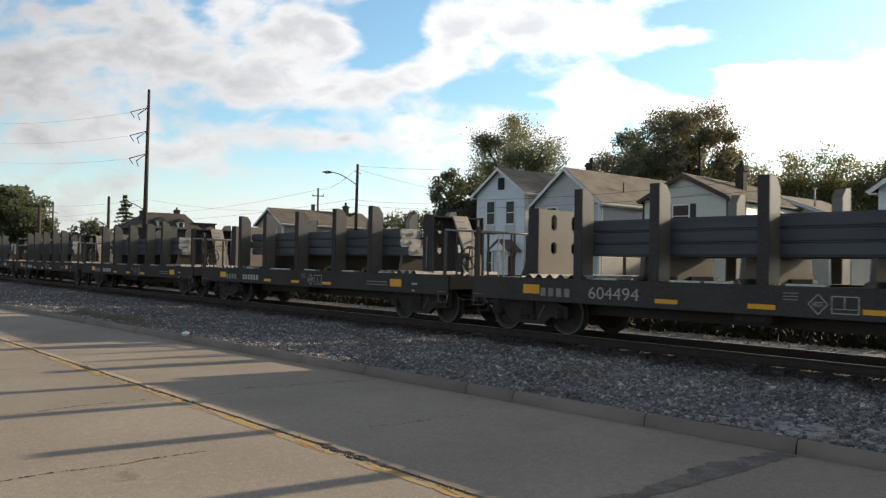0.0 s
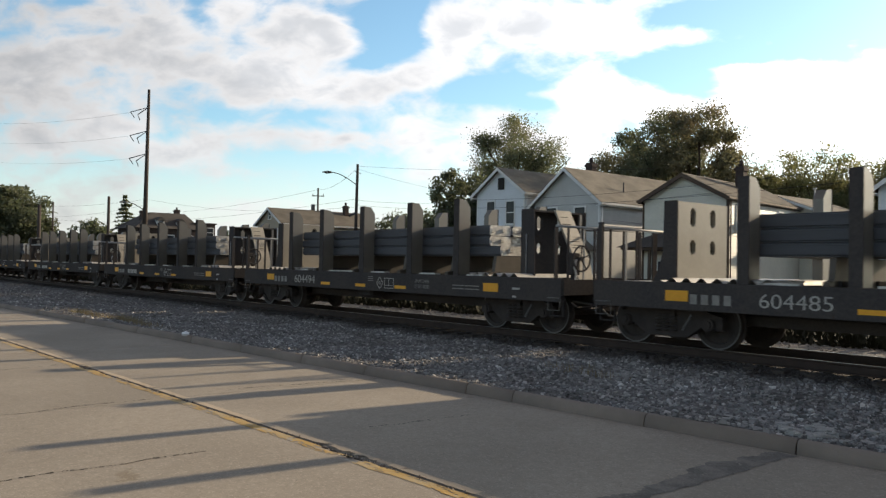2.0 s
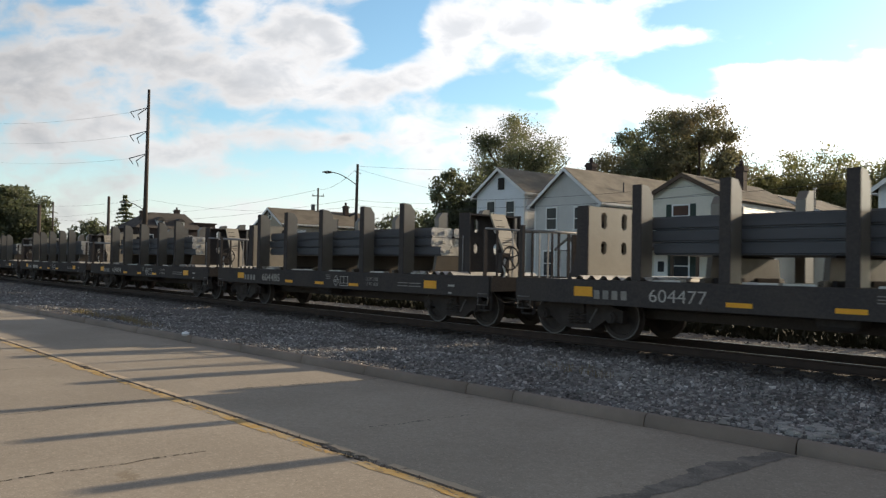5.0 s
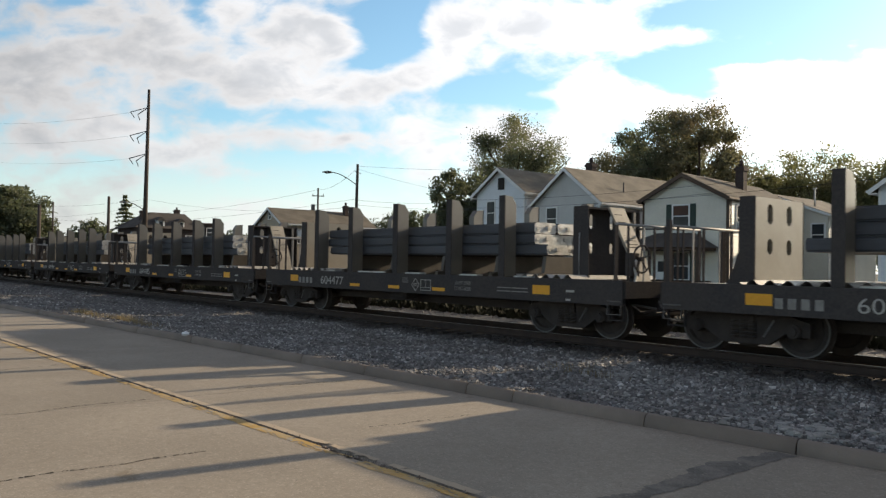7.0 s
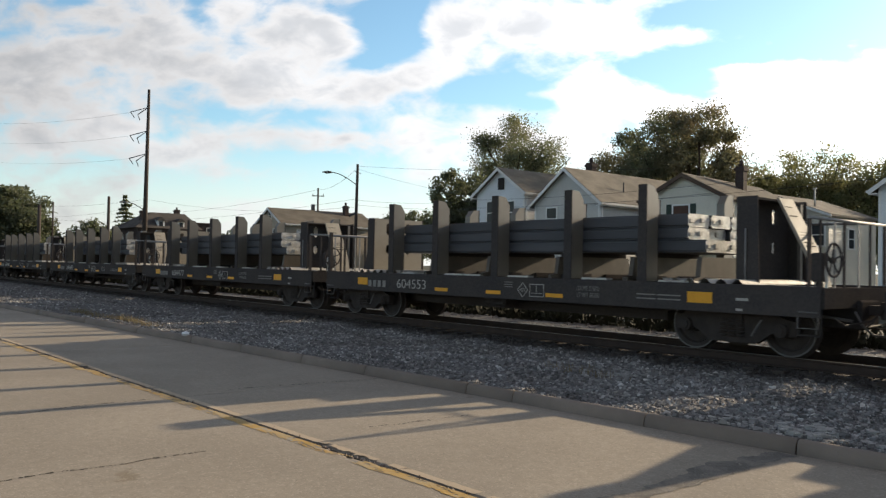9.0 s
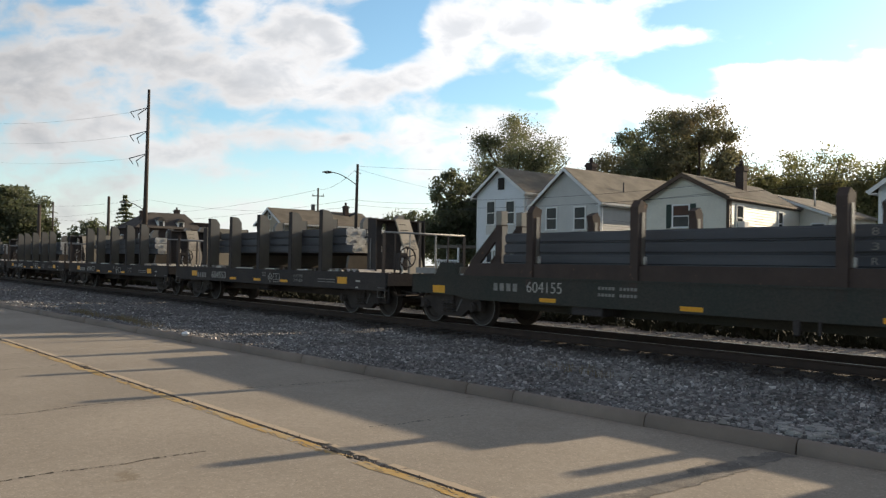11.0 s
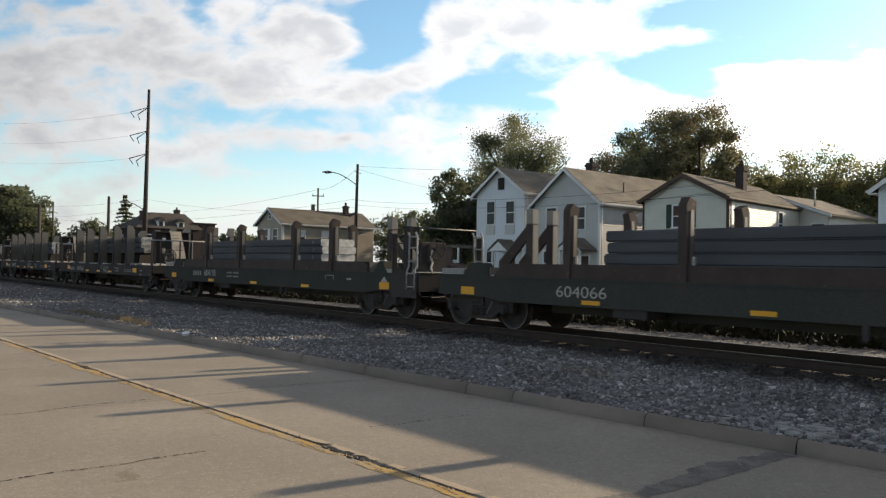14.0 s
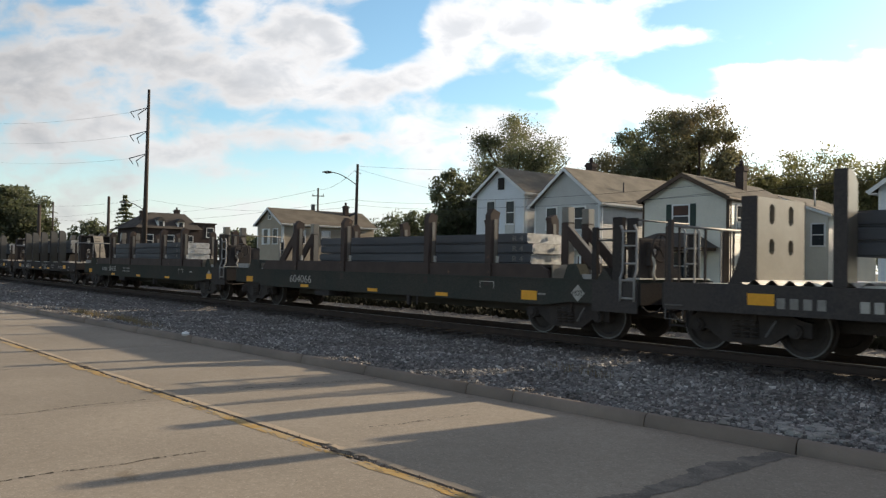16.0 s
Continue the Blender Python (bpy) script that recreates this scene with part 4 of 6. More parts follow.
    boxed("back_plate", M["steel_black"], left, (-0.47, -0.45, -0.84, 0.84, 1.17, 2.69))
    boxed("top_rail", M["steel_black"], right, (10.90, 11.20, -0.84, 0.84, 2.66, 2.70))
    bm = bmesh.new()
    prism(bm, [(11.22, 2.72), (11.27, 2.72), (11.86, 1.62), (11.98, 1.17), (11.92, 1.17), (11.80, 1.60)], "y", -0.24, 0.26)
    part("brace", bm, M["brace"], right, "pale sloped brace plate with stencilled lines")
    for z in (2.52, 2.36, 2.10, 2.05, 2.00, 1.92, 1.86):
        bm = bmesh.new()
        x = 11.27 + (2.66 - z) / 1.04 * 0.59
        box(bm, x - 0.004, x + 0.008, -0.18, 0.18 - 0.1 * (z > 2.3), z, z + (0.05 if z > 2.3 else 0.018))
        part("stencil_bar", bm, M["wheel_rust"], right)
    boxed("post", M["pipe_grey"], right, (11.16, 11.22, 0.66, 0.74, 1.17, 2.66))
    # end railings: a pipe on flat posts
    for x in (-1.60, 12.38):
        bm = bmesh.new()
        top = 2.22 if x < 0 else 2.28
        tube(bm, [(x, -1.42, top), (x, 1.40, top)], 0.026, 8)
        rail = part("end_railing", bm, M["ladder_grey"], car, "grey tubular end railing")
        for y, wide in ((-1.42, 0.10), (-1.05, 0.05), (-0.55, 0.04), (-0.2, 0.06), (0.35, 0.04), (0.8, 0.05), (1.40, 0.10)):
            bm = bmesh.new()
            box(bm, x - 0.012, x + 0.012, y - wide / 2, y + wide / 2, 1.16, top - 0.02)
            part("upright", bm, M["ladder_grey"] if wide < 0.05 else M["steel_black"], rail)
    for a, c in (((-1.60, 1.40, 2.22), (-0.50, 1.40, 2.22)), ((11.22, 0.8, 2.30), (12.38, 0.8, 2.28))):
        bm = bmesh.new()
        tube(bm, [a, c], 0.022, 8)
        part("side_railing", bm, M["pipe_grey"], car)
    bm = bmesh.new()
    tube(bm, [(11.02, -0.90, 1.20), (11.02, -0.90, 2.16)], 0.014, 6)
    part("hand_rod", bm, M["ladder_grey"], car, "thin grey hand rod on the bulkhead")
    # draft gear, end walkway, steps and hoses under the ends
    for x, way in ((L0, -1), (L1, 1)):
        bm = bmesh.new()
        box(bm, min(x - way * 1.0, x + way * 0.12), max(x - way * 1.0, x + way * 0.12), -0.34, 0.34, 0.50, 0.98)
        bevel(bm, 0.03)
        part("draft_gear", bm, M["steel_dark"], car, "black draft gear pocket")
        for y in (-1.36, 1.36):
            bm = bmesh.new()
            for q in (0.06, 0.40):
                box(bm, x - way * q - 0.012, x - way * q + 0.012, y - 0.03, y + 0.03, 0.42, 0.86)
            box(bm, min(x - way * 0.06, x - way * 0.40), max(x - way * 0.06, x - way * 0.40), y - 0.05, y + 0.05, 0.42, 0.445)
            part("sill_step", bm, M["steel_dark"], car)
    for y, z in ((-0.62, 0.70), (0.55, 0.62)):
        bm = bmesh.new()
        tube(bm, [(10.0, y, z), (L1 - 0.3, y, z), (L1 + 0.05, y * 0.8, z - 0.05)], 0.026, 6)
        part("air_pipe", bm, M["pipe_grey"], car)
    boxed("rail_post", M["steel_black"], car, (-1.56, -1.48, -1.48, -1.40, 0.78, 2.32), (-1.3, -1.26, -0.12, 0.02, 1.17, 2.16), (-1.1, -1.06, 0.45, 0.60, 1.17, 2.14), apart=True)
    for pts in ([(12.24, -1.47, 1.0), (12.24, -1.5, 0.55), (12.56, -1.5, 0.55), (12.56, -1.47, 1.0)], [(12.24, -1.5, 0.80), (12.56, -1.5, 0.80)],
                [(-1.58, -1.47, 1.0), (-1.58, -1.5, 0.55), (-1.22, -1.5, 0.55), (-1.22, -1.47, 1.0)], [(-1.58, -1.5, 0.80), (-1.22, -1.5, 0.80)]):
        bm = bmesh.new()
        tube(bm, pts, 0.014, 6)
        part("grab_iron", bm, M["pipe_grey"], car, "thin steel step or grab iron")
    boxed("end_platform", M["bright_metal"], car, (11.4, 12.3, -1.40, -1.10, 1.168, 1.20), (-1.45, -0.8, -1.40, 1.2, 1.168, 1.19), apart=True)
    handwheel(car, 12.42, -0.66, 1.62)
    coupler(car, L0 - 0.05, -1)
    coupler(car, L1 + 0.05, 1)
    truck(car, -0.265)
    truck(car, 10.89)
    boxed("brake_cylinder", M["steel_black"], car, (4.6, 5.3, -1.1, -0.6, 0.52, 0.86), (7.2, 7.9, 0.4, 1.0, 0.5, 0.9), edge=0.06, apart=True)
    # markers and stencils
    reflector(car, 0.0, 0.46, 0.87, 1.06)
    for x in (3.32, 5.12, 6.93):
        reflector(car, x, x + 0.47, 0.81, 0.89)
    reflector(car, 10.28, 10.76, 0.86, 1.05)
    boxed("stencil_frame", M["letter"], car, *[(a, b, NEAR - 0.004, NEAR, c, d) for a, b, c, d in
          ((6.47, 6.88, 1.055, 1.07), (6.47, 6.88, 0.80, 0.815), (6.47, 6.485, 0.80, 1.07), (6.865, 6.88, 0.80, 1.07), (6.66, 6.675, 0.87, 1.055), (6.50, 6.85, 0.87, 0.88))])
    bm = bmesh.new()
    c, h, w = (6.27, 0.935), 0.155, 0.015
    q = [(c[0] - 0.15, c[1]), (c[0], c[1] + h), (c[0] + 0.15, c[1]), (c[0], c[1] - h)]
    for a, b in zip(q, q[1:] + q[:1]):
        rod(bm, (a[0], NEAR - 0.002, a[1]), (b[0], NEAR - 0.002, b[1]), 0.009, 4)
    part("diamond_mark", bm, M["letter"], car, "white diamond outline")
    lettering("hot_word", "HOT", 0.12, M["letter"], car, c[0] - 0.085, c[1] - 0.042, NEAR - 0.003, 0.17)
    boxed("mark_bar", M["letter"], car, (11.2, 11.42, NEAR - 0.004, NEAR, 0.93, 0.975), (11.2, 11.32, NEAR - 0.004, NEAR, 0.76, 0.80), apart=True)
    boxed("stencil_line", M["letter_dim"], car, *[(9.2, 9.62, NEAR - 0.003, NEAR, z, z + 0.022) for z in (0.88, 0.955)], *[(9.66, 10.14, NEAR - 0.003, NEAR, z, z + 0.022) for z in (0.88, 0.955)],
          *[(5.72, 5.96, NEAR - 0.003, NEAR, z, z + 0.016) for z in (0.98, 1.03, 1.08)], apart=True)
    return car


def marks(car, number, weights=None, x=0.50, z=0.83, w=0.86, wn=1.18, h=0.17, gap=0.42, y=NEAR):
    """Reporting mark as plain blocks, then the car's number."""
    cw = w / 4
    boxed("mark_block", M["letter_dim"], car, *[(x + i * cw, x + i * cw + cw * 0.62, y - 0.004, y, z, z + h) for i in range(4)], apart=True)
    if number:
        lettering("car_number", number, h * 1.95, M["letter"], car, x + w + gap, z, y - 0.004, wn, "white stencilled number")
    else:
        boxed("number_bar", M["letter"], car, *[(x + w + gap + i * wn / 6, x + w + gap + i * wn / 6 + wn / 9, y - 0.004, y, z, z + h) for i in range(6)], apart=True)
    if weights:
        for i, words in enumerate(weights):
            lettering("weight_words", words, 0.13, M["letter_dim"], car, 7.77, 0.98 - 0.13 * i, y - 0.003, 0.56)


def flat_car(last):
    """A longer flat car with a raised bed, brown stakes and braced end posts."""
    car = thing("flat_car", label="dark green flat car with raised brown bed and stakes", category="freight car", group="train of flat cars")
    L0, L1 = -0.72, 16.35
    for s in (-1, 1):
        o = s * FLAT
        bm = bmesh.new()
        prism(bm, [(L0, 0.74), (0.9, 0.72), (1.4, 0.64), (14.0, 0.64), (14.6, 0.72), (L1, 0.74), (L1, 1.16), (L0, 1.16)], "y", min(o, o - s * 0.03), max(o, o - s * 0.03))
        part("side_sill", bm, M["steel_green"], car, "dark green side sill")
        bm = bmesh.new()
        box(bm, L0, L1, min(o + s * 0.02, o - s * 0.10), max(o + s * 0.02, o - s * 0.10), 1.16, 1.20)
        part("sill_flange", bm, M["steel_green"], car)
        bm = bmesh.new()
        e = o - s * 0.05
        prism(bm, [(1.15, 1.20), (1.40, 1.49), (13.75, 1.49), (14.0, 1.36), (14.05, 1.20)], "y", min(e, e - s * 0.08), max(e, e - s * 0.08))
        part("bed_side", bm, M["rust_brown"], car, "rusty brown raised bed side")
        for pts in ([(0.12, 1.20), (0.30, 1.50), (0.75, 1.50), (1.0, 1.20)], [(14.44, 1.20), (14.55, 1.48), (14.64, 1.51), (14.78, 1.51), (14.96, 1.20)], [(15.32, 1.20), (15.50, 1.44), (15.70, 1.20)]):
            bm = bmesh.new()
            prism(bm, pts, "y", min(e, e - s * 0.30), max(e, e - s * 0.30))
            part("bed_shoe", bm, M["steel_green"], car)
    boxed("bed", M["rust_brown"], car, (1.4, 13.75, -1.18, 1.18, 1.42, 1.485))
    boxed("deck", M["steel_green"], car, (L0 + 0.02, L1 - 0.02, -1.23, 1.23, 1.08, 1.15), (L1 - 0.6, L1 - 0.05, -1.2, 1.23, 1.15, 1.22))
    boxed("end_strip", M["ladder_grey"], car, (L0 + 0.06, 0.12, -1.235, 0.9, 1.22, 1.365), (1.02, 1.2, -1.20, 1.0, 1.202, 1.235), (14.86, 15.24, -1.20, 1.0, 1.202, 1.30), apart=True)
    # end faces of the bed, in tan to carry the sunlight on them
    boxed("gusset", M["stake_tan"], car, (14.06, 14.10, -1.16, 1.16, 1.20, 1.485), (15.18, 15.22, -1.16, 1.16, 1.20, 1.23), (0.95, 0.99, -1.16, 1.16, 1.2, 1.4), apart=True)
    boxed("centre_sill", M["steel_green"], car, (L0, L1, -0.36, 0.36, 0.62, 1.08), (2.2, 12.8, -0.40, 0.40, 0.42, 0.62), *[(x, x + 0.12, -1.23, 1.23, 0.74, 1.08) for x in (3.0, 5.5, 8.0, 10.5, 12.6)])
    boxed("end_sill", M["steel_dark"], car, (L0 - 0.05, L0, -1.25, 1.25, 0.74, 1.15), (L1, L1 + 0.05, -1.25, 1.25, 0.74, 1.15), apart=True)
    for x0, x1 in ((3.26, 3.44), (6.0, 6.18), (9.85, 10.03), (12.10, 12.28)):
        for s in (-1, 1):
            o = s * FLAT
            if s > 0:
                x0, x1 = x0 - 0.22, x1 - 0.22
            bm = bmesh.new()
            prism(bm, [(o, 0.98), (o, 2.60), (o - s * 0.10, 2.74), (o - s * 0.30, 2.66), (o - s * 0.26, 2.52), (o - s * 0.22, 1.2), (o - s * 0.1, 0.98)], "x", x0, x1)
            part("stake", bm, M["rust_brown"], car, "rusty brown stake with a bent top")
            # tan strip on the +x side puts the sunlight into the colour
            boxed("face_plate", M["stake_tan"], car, (x1, x1 + 0.012, min(o - s * 0.11, o - s * 0.21), max(o - s * 0.11, o - s * 0.21), 1.50, 2.50), label="tan strip for sunlight along a stake")
            boxed("chain", M["bright_metal"], car, (x1, x1 + 0.05, o - s * 0.2 - 0.04, o - s * 0.2 + 0.04, 1.50, 1.66), edge=0.012)
    # two posts near the middle at each end, tan caps, each with a long diagonal brace
    for x0, x1, way in ((0.98, 1.18, -1), (13.30, 13.50, 1)):
        for y in (-0.02, 0.68):
            bm = bmesh.new()
            box(bm, x0, x1, y, y + 0.22, 1.15, 2.44)
            post = part("end_post", bm, M["rust_brown"], car, "tall brown end post")
            boxed("post_cap", M["stake_tan"], post, (x0 - 0.003, x1 + 0.003, y - 0.003, y + 0.223, 2.44, 2.80), label="tan post top", edge=0.015)
            # tan strip colours in the sun on the post's +x side
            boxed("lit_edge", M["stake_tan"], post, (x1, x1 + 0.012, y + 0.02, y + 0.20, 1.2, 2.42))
            bm = bmesh.new()
            xa, xb = (x1, x1 + 0.92) if way > 0 else (x0, x0 - 0.92)
            prism(bm, [(xa, 2.36), (xa, 2.06), (xb - way * 0.16, 1.30), (xb, 1.30), (xb, 1.52)], "y", y + 0.005, y + 0.075)
            part("diagonal_brace", bm, M["rust_brown"], post)
            # flange in tan over a brown web, its sunlight put into the colour
            bm = bmesh.new()
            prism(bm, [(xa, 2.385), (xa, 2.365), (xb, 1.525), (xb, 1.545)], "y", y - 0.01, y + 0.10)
            part("brace_flange", bm, M["stake_tan"], post, "brace flange, tan for the sun on it")
    # right end: ladders, brake stand
    bm = bmesh.new()
    for x in (15.98, 16.30):
        tube(bm, [(x, -1.32, 0.80), (x, -1.32, 1.25), (x, -1.25, 1.40), (x, -1.25, 2.14), (x - 0.06, -1.25, 2.26)], 0.026, 8)
    for z in (0.86, 1.20, 1.52, 1.86, 2.14):
        rod(bm, (15.98, -1.25 - 0.07 * (z < 1.3), z), (16.30, -1.25 - 0.07 * (z < 1.3), z), 0.022, 8)
    part("ladder", bm, M["ladder_grey"], car, "grey corner ladder")
    bm = bmesh.new()
    for x in (15.72, 16.06):
        tube(bm, [(x, 1.22, 0.95), (x, 1.22, 2.20), (x - 0.08, 1.22, 2.34)], 0.026, 8)
    for z in (1.24, 1.55, 1.88, 2.20):
        rod(bm, (15.72, 1.22, z), (16.06, 1.22, z), 0.022, 8)
    part("ladder", bm, M["ladder_grey"], car, "grey corner ladder")
    boxed("ladder_back", M["steel_dark"], car, (15.72, 15.95, -1.26, -1.12, 0.82, 2.42), (15.18, 15.30, -1.22, -1.12, 1.16, 2.24), (15.98, 16.24, -1.16, -1.12, 1.85, 2.40), (15.76, 16.02, 1.25, 1.28, 1.25, 2.20), edge=0.012, apart=True)
    bm = bmesh.new()
    tube(bm, [(15.8, -1.2, 2.40), (15.8, 1.2, 2.40)], 0.02, 6)
    tube(bm, [(15.3, -1.15, 2.2), (15.8, -1.15, 2.2)], 0.02, 6)
    tube(bm, [(15.3, -1.15, 1.98), (15.8, -1.15, 1.98)], 0.02, 6)
    part("end_railing", bm, M["pipe_grey"], car)
    boxed("end_frame", M["steel_black"], car, (15.92, 16.20, -0.80, -0.30, 1.22, 2.00), edge=0.03)
    boxed("end_panel", M["steel_black"], car, (15.28, 16.36, -1.305, -1.275, 0.58, 1.19), label="black corner panel below the ladder")
    boxed("end_step", M["bright_metal"], car, (16.02, 16.34, -1.2, 1.2, 1.225, 1.25))
    boxed("air_tank", M["steel_black"], car, (15.55, 15.95, 0.1, 0.8, 1.16, 1.5), edge=0.08)
    boxed("corner_bracket", M["wheel_rust"], car, (15.97, 16.34, -1.24, -1.10, 0.80, 1.14), (15.40, 15.70, -1.20, -0.9, 1.16, 1.30), edge=0.02, apart=True)
    handwheel(car, 16.46, -0.72, 1.83, 0.26)
    boxed("draft_gear", M["steel_dark"], car, (15.3, 16.5, -0.36, 0.36, 0.46, 0.95), (-0.85, 0.2, -0.36, 0.36, 0.46, 0.95), edge=0.03, apart=True)
    boxed("brake_stand", M["steel_black"], car, (16.02, 16.24, -1.08, -0.24, 1.22, 2.02), (15.5, 15.9, -0.5, 0.3, 1.16, 1.95), edge=0.03, apart=True)
    coupler(car, L0 - 0.05, -1)
    coupler(car, L1 + 0.05, 1)
    truck(car, 0.50)
    truck(car, 14.40)
    boxed("brake_gear", M["steel_black"], car, (4.5, 5.3, -1.2, -0.6, 0.46, 0.80), (9.2, 9.3, -1.3, -1.2, 0.40, 0.66), (9.6, 9.65, -1.3, -1.25, 0.42, 0.66), (8.0, 8.8, 0.4, 1.1, 0.46, 0.8), edge=0.02, apart=True)
    reflector(car, 0.10, 0.55, 0.76, 0.94, -FLAT)
    for x in ((3.78, 7.41, 10.35) if last else (3.68, 7.12, 10.55)):
        reflector(car, x, x + 0.46, 0.685, 0.77, -FLAT)
    boxed("stencil_frame", M["letter"], car, *[(a, b, -FLAT - 0.004, -FLAT, c, d) for a, b, c, d in ((11.95, 12.42, 1.07, 1.085), (11.95, 11.965, 0.93, 1.07), (12.405, 12.42, 0.93, 1.07))])
    return car


M["letter_dim"] = surface("letter_dim", (0.26, 0.245, 0.22), (0.16, 0.15, 0.135), 0.7, stain=6, grain=40, bump=0.05)
M["brace"] = surface("brace_paint", (0.36, 0.32, 0.26), (0.25, 0.22, 0.18), 0.7, stain=3, grain=30, bump=0.1)

MOVERS = []      # (thing, x at the clip's start)


def at_start(x):
    return pose(x, TRACK_Y, 0)


def make_train():
    first = bulkhead_car()
    xs = [(-72.35, None), (-57.26, None), (-42.17, None), (-27.09, None), (-12.00, "604494"), (3.08, "604485"), (18.17, "604477"), (33.26, "604553"), (84.09, None), (99.18, None)]
    weights = ("LD LMT 219800", "LT WT 66200")
    cars = []
    for i, (x, number) in enumerate(xs):
        car = first if i == 0 else copy_thing(first, at_start(x))
        if i == 0:
            car.matrix_basis = at_start(x)
        else:
            WHEELSETS.extend(o for o in car.children_recursive if o.name.startswith("wheelset"))
        cars.append((car, number))
        MOVERS.append((car, x))
    for i, (car, number) in enumerate(cars):
        marks(car, number, weights if number else None)
        if number:
            tagged(car, "black bulkhead flat car numbered %s carrying steel slabs" % number)
    for i, (x, number) in enumerate(xs):
        # three layers, the lowest runs out furthest
        jut = (0.0, -0.12, 0.05, 0.1, 0.0, 0.0, -0.1, 0.0, 0.05, 0.0)[i]
        tail = (0.0, 0.0, 0.05, 0.1, 0.0, 0.0, 0.1, -0.68, 0.05, 0.0)[i]
        shift = [(tail, 0.30 + jut), (-0.16, -0.06 + jut), (0.06, 0.02 + jut)]
        foot = {33.26: 1.74, 18.17: 1.69}.get(x, 1.665)
        load = slab_load(8.57, shift, (foot, 0.235, 0.235, 0.25), 1.43, -1.06, (0.72, 0.70, 0.70), at_start(x), "dark steel slabs with bright cut ends, stacked in three layers")
        if foot > 1.665:
            for c in (2.75, 4.80, 6.90, 8.80):
                boxed("bearer", M["steel_dark"], load, (c, c + 0.10, -1.0, 1.0, 1.657, foot), label="dark steel bearer under the slabs")
        MOVERS.append((load, x))
    for x, last, number in ((47.45, False, "604155"), (65.40, True, "604066")):
        car = flat_car(last)
        car.matrix_basis = at_start(x)
        tagged(car, "dark green flat car numbered %s with brown stakes and slabs" % number)
        MOVERS.append((car, x))
        if last:
            lettering("car_number", number, 0.33, M["letter"], car, 3.10, 0.82, -FLAT - 0.004, 1.30)
            reflector(car, 13.29, 13.75, 0.72, 0.92, -FLAT)
            boxed("mark_bar", M["letter_dim"], car, (13.78, 14.0, -FLAT - 0.004, -FLAT, 0.84, 0.88))
            bm = bmesh.new()
            prism(bm, [(14.70, 0.915), (14.88, 1.09), (15.06, 0.915), (14.88, 0.74)], "y", -FLAT - 0.004, -FLAT)
            part("diamond_plate", bm, M["letter"], car, "white diamond placard")
            lettering("hot_word", "HOT", 0.16, M["steel_black"], car, 14.745, 0.86, -FLAT - 0.010, 0.27)
            shift, span = [(-0.10, 0.03), (0.04, 0.06), (0.0, -0.02)], (3.90, 9.0)
        else:
            marks(car, number, None, x=2.26, z=0.88, w=0.82, wn=1.0, h=0.17, gap=0.22, y=-FLAT)
            for j, words in enumerate(("LD LMT 218000", "LT WT 68000")):
                boxed("stencil_line", M["letter_dim"], car, *[(5.25 + q * 0.085 + (0.1 if q > 4 else 0), 5.31 + q * 0.085 + (0.1 if q > 4 else 0), -FLAT - 0.003, -FLAT, 1.0 - 0.13 * j, 1.06 - 0.13 * j) for q in range(10)])
            reflector(car, 14.71, 15.15, 0.76, 0.95, -FLAT)
            bm = bmesh.new()
            prism(bm, [(14.76, 0.955), (14.92, 1.10), (15.08, 0.955)], "y", -FLAT - 0.004, -FLAT)
            part("placard", bm, M["letter"], car, "white triangular placard")
            boxed("mark_bar", M["letter"], car, (13.1, 13.32, -FLAT - 0.004, -FLAT, 0.97, 1.01))
            shift, span = [(0.0, 0.06), (0.02, 0.03), (0.05, -0.06)], (1.9, 8.75)
        load = slab_load(span[1], shift, (1.49, 0.235, 0.235, 0.24), span[0], -0.66, (1.27,), at_start(x), "blue-grey steel slabs with bright cut ends, stacked in three layers")
        for j, words in enumerate(("R 4", "R 4", "R 4") if last else ("R", "3", "8")):
            lettering("chalk_mark", words, 0.17, M["letter_dim"], load, span[0] + span[1] - 0.52, 1.55 + 0.236 * j, -0.657, 0.11 * len(words), "white chalk mark on a slab")
        MOVERS.append((load, x))


make_train()


# ------------------------------------------------------------------ houses
def clapboard(bm, lo, hi, z0, top, course=0.16, face=-1, axis="y", at=0.0):
    """Overlapping boards on one wall. lo, hi give the wall's ends at a height."""
    z = z0
    while z < top - 0.01:
        zt = min(z + course, top)
        a0, b0, a1, b1 = lo(z), hi(z), lo(zt), hi(zt)
        if b0 - a0 > 0.05:
            n = face
            out, back = at + n * 0.034, at + n * 0.006
            if b1 - a1 < 0.02:
                a1 = b1 = (a0 + b0) / 2
            if axis == "y":
                p = [(a0, out, z), (b0, out, z), (b1, back, zt), (a1, back, zt), (a0, at, z), (b0, at, z)]
            else:
                p = [(out, a0, z), (out, b0, z), (back, b1, zt), (back, a1, zt), (at, a0, z), (at, b0, z)]
            v = [bm.verts.new(q) for q in p]
            bm.faces.new((v[0], v[1], v[2], v[3]))
            bm.faces.new((v[4], v[5], v[1], v[0]))
        z = zt


